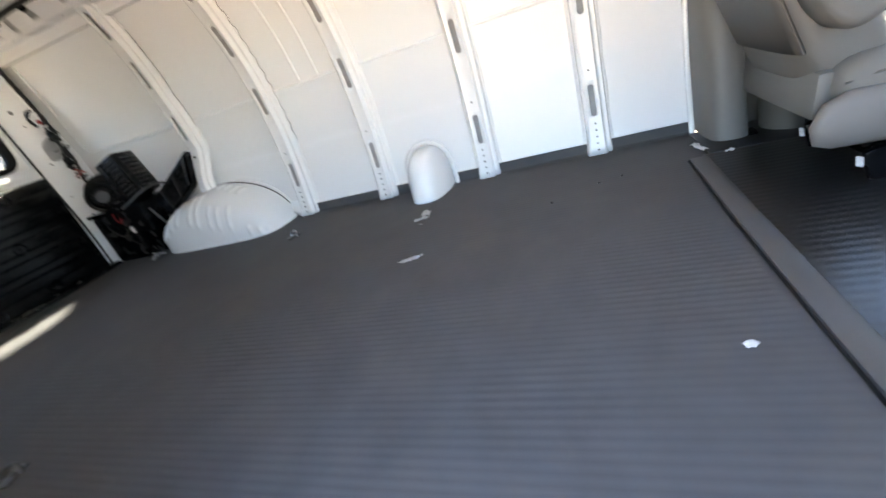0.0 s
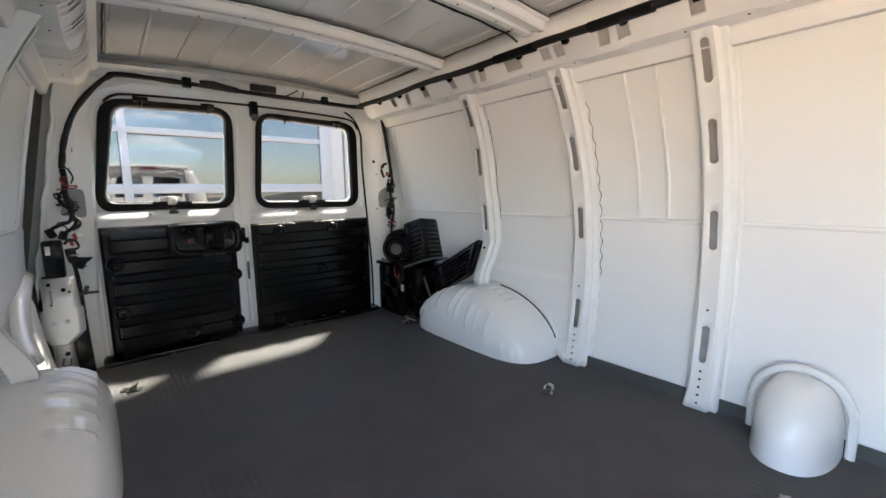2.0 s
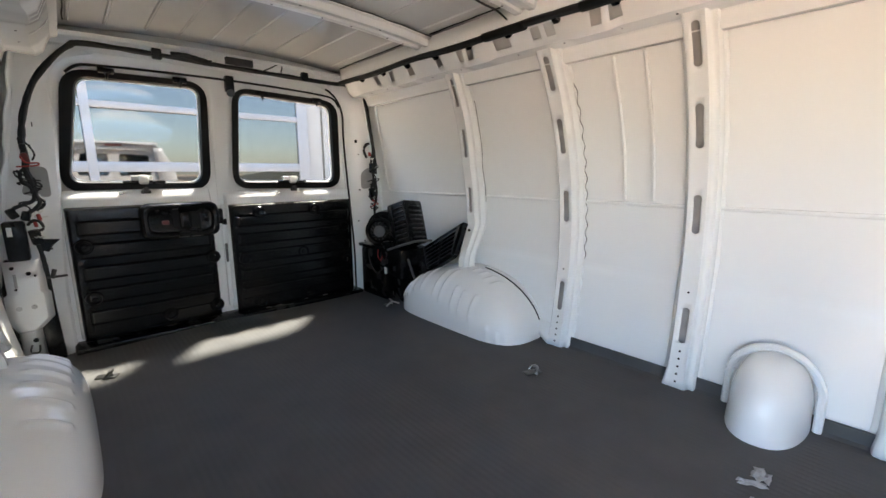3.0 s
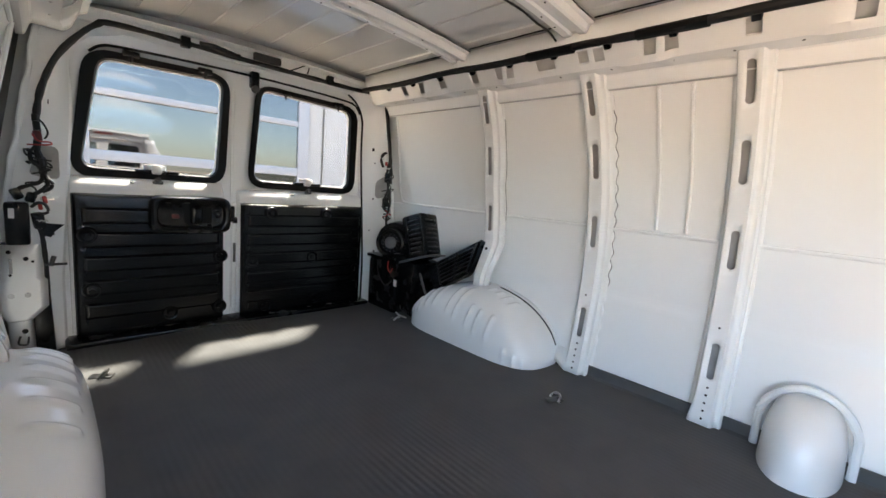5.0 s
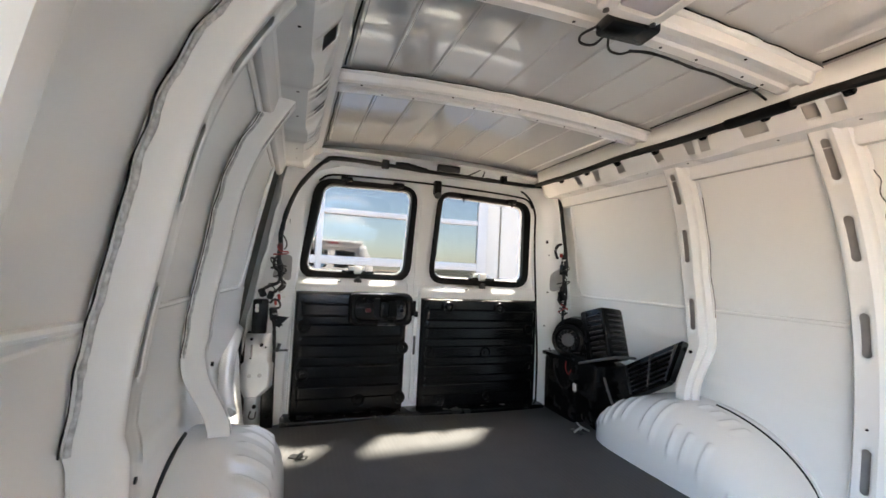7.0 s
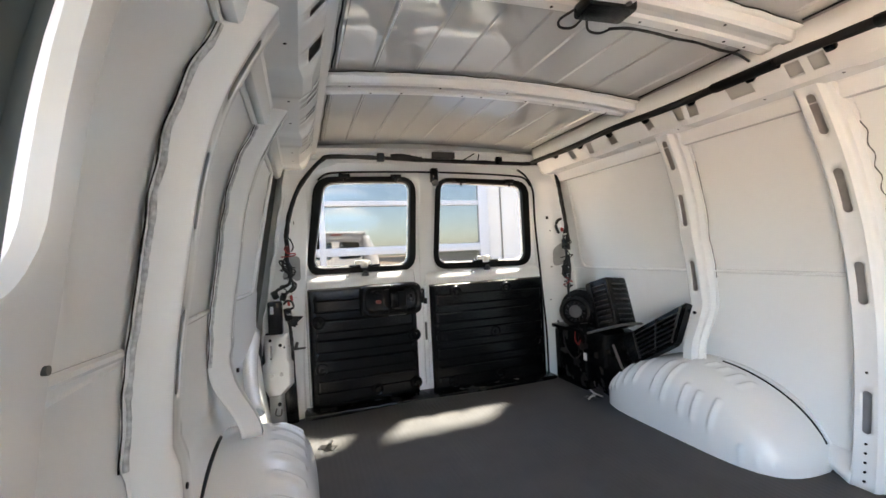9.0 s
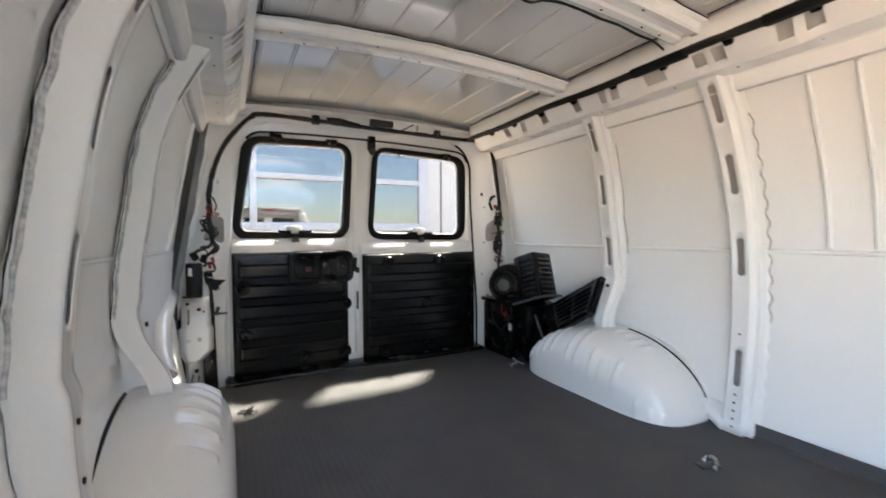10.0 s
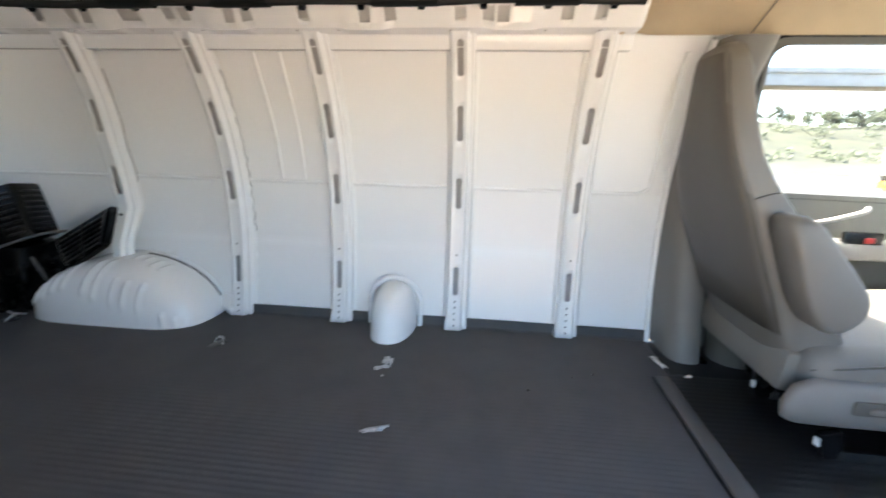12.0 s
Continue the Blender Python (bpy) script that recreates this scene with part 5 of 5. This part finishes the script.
def cab_door(side, label, name):
    base = thing(name, at(side, 3.75, 0.86, 0.0), label, "door", "cab doors", "structure")
    so = [(3.13, -0.25), (4.35, -0.25), (4.35, 0.60), (3.90, 1.16), (3.13, 1.16)]
    sw = [(3.30, 0.585), (4.30, 0.57), (4.28, 0.64), (3.93, 1.104), (3.185, 1.104)]
    cxx = lambda c: (sum(p[0] for p in c) / 5, sum(p[1] for p in c) / 5)

    def inset_(c, d):
        cx, cz = cxx(c)
        return [(p[0] - math.copysign(d, p[0] - cx), p[1] - math.copysign(d, p[1] - cz)) for p in c]

    def ring(c, r, off):
        return [at(side, p.x, half(max(0, min(1.12, p.y))) + off, p.y) for p in fine(rounded(c, r, 4))]

    rows = [ring(so, 0.03, 0.10), ring(so, 0.03, 0.03), ring(inset_(sw, -0.03), 0.06, 0.02), ring(sw, 0.05, 0.03), ring(inset_(sw, 0.004), 0.05, 0.09)]
    rows.append(rows[0])
    part("door_shell", loft(rows, ring=True), DOORTRIM, base)
    part("window_seal", loft([ring(inset_(sw, -0.012), 0.05, 0.016), ring(inset_(sw, 0.004), 0.05, 0.02), ring(inset_(sw, 0.012), 0.05, 0.045), ring(inset_(sw, 0.012), 0.05, 0.06)], ring=True), RUBBER, base)
    pts = ring(inset_(sw, 0.002), 0.05, 0.05)
    ob = part("pane", loft([pts, [p + Vector((0, side * 0.004, 0)) for p in pts]], ring=True, caps=True), CLEAR, base, "clear side glass")
    ob.visible_shadow = False
    part("door_armrest", box(at(side, 3.78, 0.83, 0.42), (0.50, 0.09, 0.07), 0.02), TRIMGREY, base)
    part("pull_handle", tube([at(side, 3.49, 0.81, 0.512), at(side, 3.53, 0.775, 0.523), at(side, 3.66, 0.775, 0.562), at(side, 3.70, 0.81, 0.572)], 0.009, 10), TRIMGREY, base)
    part("switch_plate", box(at(side, 3.70, 0.800, 0.455), (0.13, 0.02, 0.07), 0.006), BLACK, base)
    part("lock_switch", box(at(side, 3.715, 0.788, 0.462), (0.03, 0.008, 0.02), 0.003), RED, base, "red marked switch")
    return base


cab_door(1, "closed grey driver door with clear window", "door_4")
# unseen passenger door, added to keep outside light off the seat
cab_door(-1, "unseen closed grey passenger door with clear window, added to block light", "door_5")
post = part("door_post", box(at(-1, 3.12, 0.83, 0.5), (0.18, 0.14, 1.3), 0.03), PAINT)
tagged(post, "white painted post between side door and cab door", "post", kind="structure")
dash = part("dashboard", box((4.18, YC, 0.30), (0.42, 1.66, 0.50), 0.08, seg=3), SEATDARK)
tagged(dash, "dark grey dashboard across the cab", "dashboard", kind="structure")
for w0, w1 in ((-0.84, -0.76), (0.76, 0.84)):
    pil = part("windscreen_pillar", tube([at(1, 4.45, w1 * 0.98, 0.55), at(1, 4.2, w1 * 0.90, 0.9), at(1, 3.98, w1 * 0.80, 1.20)], 0.04, 10), TRIMGREY)
    tagged(pil, "grey trimmed windscreen pillar", "pillar", kind="structure")
nose = part("bulkhead", box((4.42, YC, 0.1), (0.12, 1.7, 0.9), 0.03), BLACK)
tagged(nose, "black front bulkhead below the windscreen", "bulkhead", kind="structure")
ob = part("windscreen", loft([[(4.44, YC - 0.8, 0.56), (4.44, YC + 0.8, 0.56)], [(4.2, YC - 0.72, 0.9), (4.2, YC + 0.72, 0.9)], [(3.98, YC - 0.62, 1.21), (3.98, YC + 0.62, 1.21)]]), CLEAR)
sol = ob.modifiers.new("thickness", "SOLIDIFY")
sol.thickness = 0.005
ob.visible_shadow = False
tagged(ob, "clear curved windscreen", "windscreen", kind="structure")

mirror = thing("door_mirror", at(1, 4.06, 1.12, 0.70), "black door mirror with an amber mark outside the cab", "mirror")
part("mirror_shell", pad([(4.06, YC + 1.10, 0.60, 0.03, 0.06), (4.06, YC + 1.10, 0.62, 0.05, 0.085), (4.06, YC + 1.10, 0.72, 0.055, 0.09), (4.06, YC + 1.10, 0.82, 0.05, 0.085), (4.06, YC + 1.10, 0.84, 0.03, 0.06)], 4), BLACK, mirror)
part("mirror_glass", box((4.005, YC + 1.10, 0.74), (0.008, 0.14, 0.13), 0.003), STEEL, mirror)
part("mirror_mark", box((4.005, YC + 1.10, 0.635), (0.008, 0.13, 0.03), 0.003), surface("amber_lens", (0.75, 0.33, 0.02), 0.2), mirror, "amber marker lens")
part("mirror_arm", tube([at(1, 4.08, 0.90, 0.62), at(1, 4.08, 1.0, 0.64), at(1, 4.07, 1.06, 0.68)], 0.016, 8), BLACK, mirror)

# ---- the van's outside, seen in the shop glass ----
for side in (1, -1):
    zs = frange(-0.25, 1.2, 14)
    out_w = lambda z: half(max(0, min(1.12, z))) + 0.14
    rows = [[at(side, -0.07, 0.645 - 0.05 * max(0, z - 0.6), z) for z in zs], [at(side, -0.075, out_w(z) - 0.05, z) for z in zs], [at(side, -0.06, out_w(z) - 0.012, z) for z in zs], [at(side, -0.03, out_w(z), z) for z in zs], [at(side, 0.45, out_w(z), z) for z in zs]]
    shell = part("van_shell", loft(rows), PAINT)
    sol = shell.modifiers.new("thickness", "SOLIDIFY")
    sol.thickness = 0.004
    tagged(shell, "white painted rear quarter panel of the van", "van body", kind="structure")
head_out = part("rear_header", box((-0.004, YC, 1.225), (0.048, 1.40, 0.16), 0.015), PAINT)
tagged(head_out, "white painted header over the rear doors", "van body", kind="structure")
brake = part("brake_lamp", box((-0.036, YC, 1.235), (0.024, 0.26, 0.035), 0.006), BRAKERED)
tagged(brake, "red high brake lamp over the rear doors", "lamp")
bumper = part("bumper", box((-0.16, YC, -0.28), (0.20, 1.75, 0.18), 0.04), TRIMBLACK)
tagged(bumper, "black rear bumper of the van", "bumper", kind="structure")

# ---- outside ----
GZ = -0.70
rows = [[(x, y, GZ) for x in (-400, -60, -20, 0, 20, 60, 400)] for y in (-400, -60, -20, 0, 7, 9, 400)]
ground = part("ground", loft(rows), ASPHALT)
tagged(ground, "pale sunlit concrete lot", "ground", kind="structure")
for x, y in ((0.84, 0.80), (0.84, -0.69), (4.3, 0.80), (4.3, -0.69)):
    wheel = thing("wheel", (x, y, GZ), "black van tyre on a steel rim", "wheel", "van wheels")
    part("tyre", cyl((x, y, GZ + 0.36), (0, 1, 0), 0.36, 0.22, 32), RUBBER, wheel)
    part("rim", cyl((x, y, GZ + 0.36), (0, 1, 0), 0.21, 0.23, 24), STEEL, wheel)

# shop front behind the van
SX = -4.0
shop = thing("shop_front", (SX, 1.0, GZ), "white shop front with large reflective panes in white frames", "building")


def bar(name, c, s):
    return part(name, box(c, s, 0.006), STOREWHITE, shop)


bar("post", (SX, -0.27, GZ + 1.75), (0.10, 0.085, 3.5))
bar("post", (SX, 2.20, GZ + 1.75), (0.10, 0.16, 3.5))
bar("post", (SX, -3.0, GZ + 1.75), (0.10, 0.10, 3.5))
for z, h in ((0.775, 0.115), (1.465, 0.075), (2.55, 0.12), (-0.55, 0.25)):
    bar("mullion", (SX, -0.40, z), (0.085, 5.1, h))
part("pane", box((SX - 0.02, 0.95, 1.1), (0.012, 2.36, 3.3), 0.0, (0, 0, -1.4)), STORE, shop, "reflective shop window pane")
part("pane", box((SX - 0.02, -1.63, 1.1), (0.012, 2.62, 3.3), 0.0, (0, 0, -1.4)), STORE, shop, "reflective shop window pane")
part("wall_panel", box((SX - 0.06, 4.28, GZ + 1.9), (0.16, 4.0, 3.8), 0.004), STUCCO, shop, "white painted wall panel")
part("panel_joint", box((SX + 0.022, 2.52, GZ + 1.9), (0.012, 0.03, 3.8), 0.002), SEATDARK, shop)
part("roof_fascia", box((SX - 0.2, 0.6, GZ + 3.65), (0.7, 11.4, 0.5), 0.01), STUCCO, shop)
part("back_wall", box((SX - 0.35, -1.0, GZ + 1.8), (0.10, 7.0, 3.5), 0.0), STUCCO, shop)

# greenery and road beyond the driver's window
def hill_z(x, y):
    u = max(0.0, min(1.0, (y - 50) / 52))
    return GZ + 0.02 + 7.4 * u * u * (3 - 2 * u) + (1.2 * u * noise.noise(Vector((x * 0.06, y * 0.08, 1))) if u else 0)


rows = [[(x, y, hill_z(x, y)) for x in frange(-60, 220, 56)] for y in (30, 40, 50, 56, 62, 68, 74, 80, 86, 92, 98, 104, 125)]
verge = part("grass_verge", loft(rows), GRASS)
tagged(verge, "dry green grass bank beyond the lot", "grass", kind="structure")
road = part("road", box((60, 21, GZ + 0.015), (300, 17, 0.03), 0.0), ROADGREY)
tagged(road, "pale road past the lot", "road", kind="structure")


def leaf_cloud(bm, c, r, n, size, rnd):
    for _ in range(n):
        d = Vector((rnd.gauss(0, 1), rnd.gauss(0, 1), rnd.gauss(0, 1)))
        d.normalize()
        p = Vector(c) + Vector((d.x * r[0], d.y * r[1], d.z * r[2])) * (0.55 + 0.5 * rnd.random())
        a = Vector((rnd.gauss(0, 1), rnd.gauss(0, 1), rnd.gauss(0, 1))).normalized() * size * (0.6 + rnd.random())
        b = a.orthogonal().normalized() * a.length * 0.8
        vs = [bm.verts.new(p + q) for q in (a, b, -a, -b)]
        bm.faces.new(vs)


def tree(x, y, h, seed):
    rnd = random.Random(seed)
    gz = hill_z(x, y) - 0.05
    base = thing("tree", (x, y, gz), "leafy green tree at the edge of the field", "tree", "trees beyond the lot")
    bm = tube([(x, y, gz), (x + 0.1 * h * (rnd.random() - 0.5), y, gz + h * 0.3), (x + 0.08 * h * (rnd.random() - 0.5), y, gz + h * 0.7)], 0.035 * h, 8)
    for _ in range(5):
        a = rnd.random() * 6.28
        tube([(x, y, gz + h * (0.25 + 0.2 * rnd.random())), (x + 0.2 * h * math.cos(a), y + 0.2 * h * math.sin(a), gz + h * 0.6), (x + 0.32 * h * math.cos(a), y + 0.32 * h * math.sin(a), gz + h * 0.75)], 0.012 * h, 6, bm)
    part("trunk", bm, BARK, base)
    bm = bmesh.new()
    for _ in range(9):
        c = (x + 0.5 * h * (rnd.random() - 0.5) * 2, y + 0.32 * h * (rnd.random() - 0.5) * 2, gz + h * (0.2 + 0.62 * rnd.random()))
        leaf_cloud(bm, c, (0.2 * h, 0.2 * h, 0.15 * h), 90, 0.035 * h, rnd)
    part("crown", bm, LEAF, base)


rnd = random.Random(11)
for k in range(62):
    x = 34 + k * 1.35 + rnd.random() * 1.6
    tree(x, 90 + rnd.random() * 13, 2.0 + rnd.random() ** 2 * 2.6, k)
bm = bmesh.new()
for k in range(150):
    x, y = 30 + 90 * rnd.random(), 54 + 42 * rnd.random()
    leaf_cloud(bm, (x, y, hill_z(x, y) + 0.3), (1.3, 1.3, 0.7), 50, 0.2, rnd)
hedge = part("hedge", bm, LEAF)
tagged(hedge, "low green scrub on the grass bank", "shrubs", kind="stuff")
bridge = thing("overpass", (75, 110, GZ), "grey concrete overpass far across the field", "overpass")
part("deck", box((75, 110, 16.5), (260, 9, 2.8), 0.1), BRIDGEGREY, bridge)
part("parapet", box((75, 105.2, 18.3), (260, 0.5, 1.2), 0.1), BRIDGEGREY, bridge)
part("parapet", box((75, 114.8, 18.3), (260, 0.5, 1.2), 0.1), BRIDGEGREY, bridge)
for x in (-30, 20, 52, 130, 170):
    part("column", box((x, 110, 7.2), (2.2, 5, 15.7), 0.1), BRIDGEGREY, bridge)

# the whole place is drawn in the units above and brought to metres here
for ob in list(scene.objects):
    if ob.parent is None and ob.type in ("MESH", "EMPTY"):
        ob.location = ob.location * SIZE
        ob.scale = ob.scale * SIZE
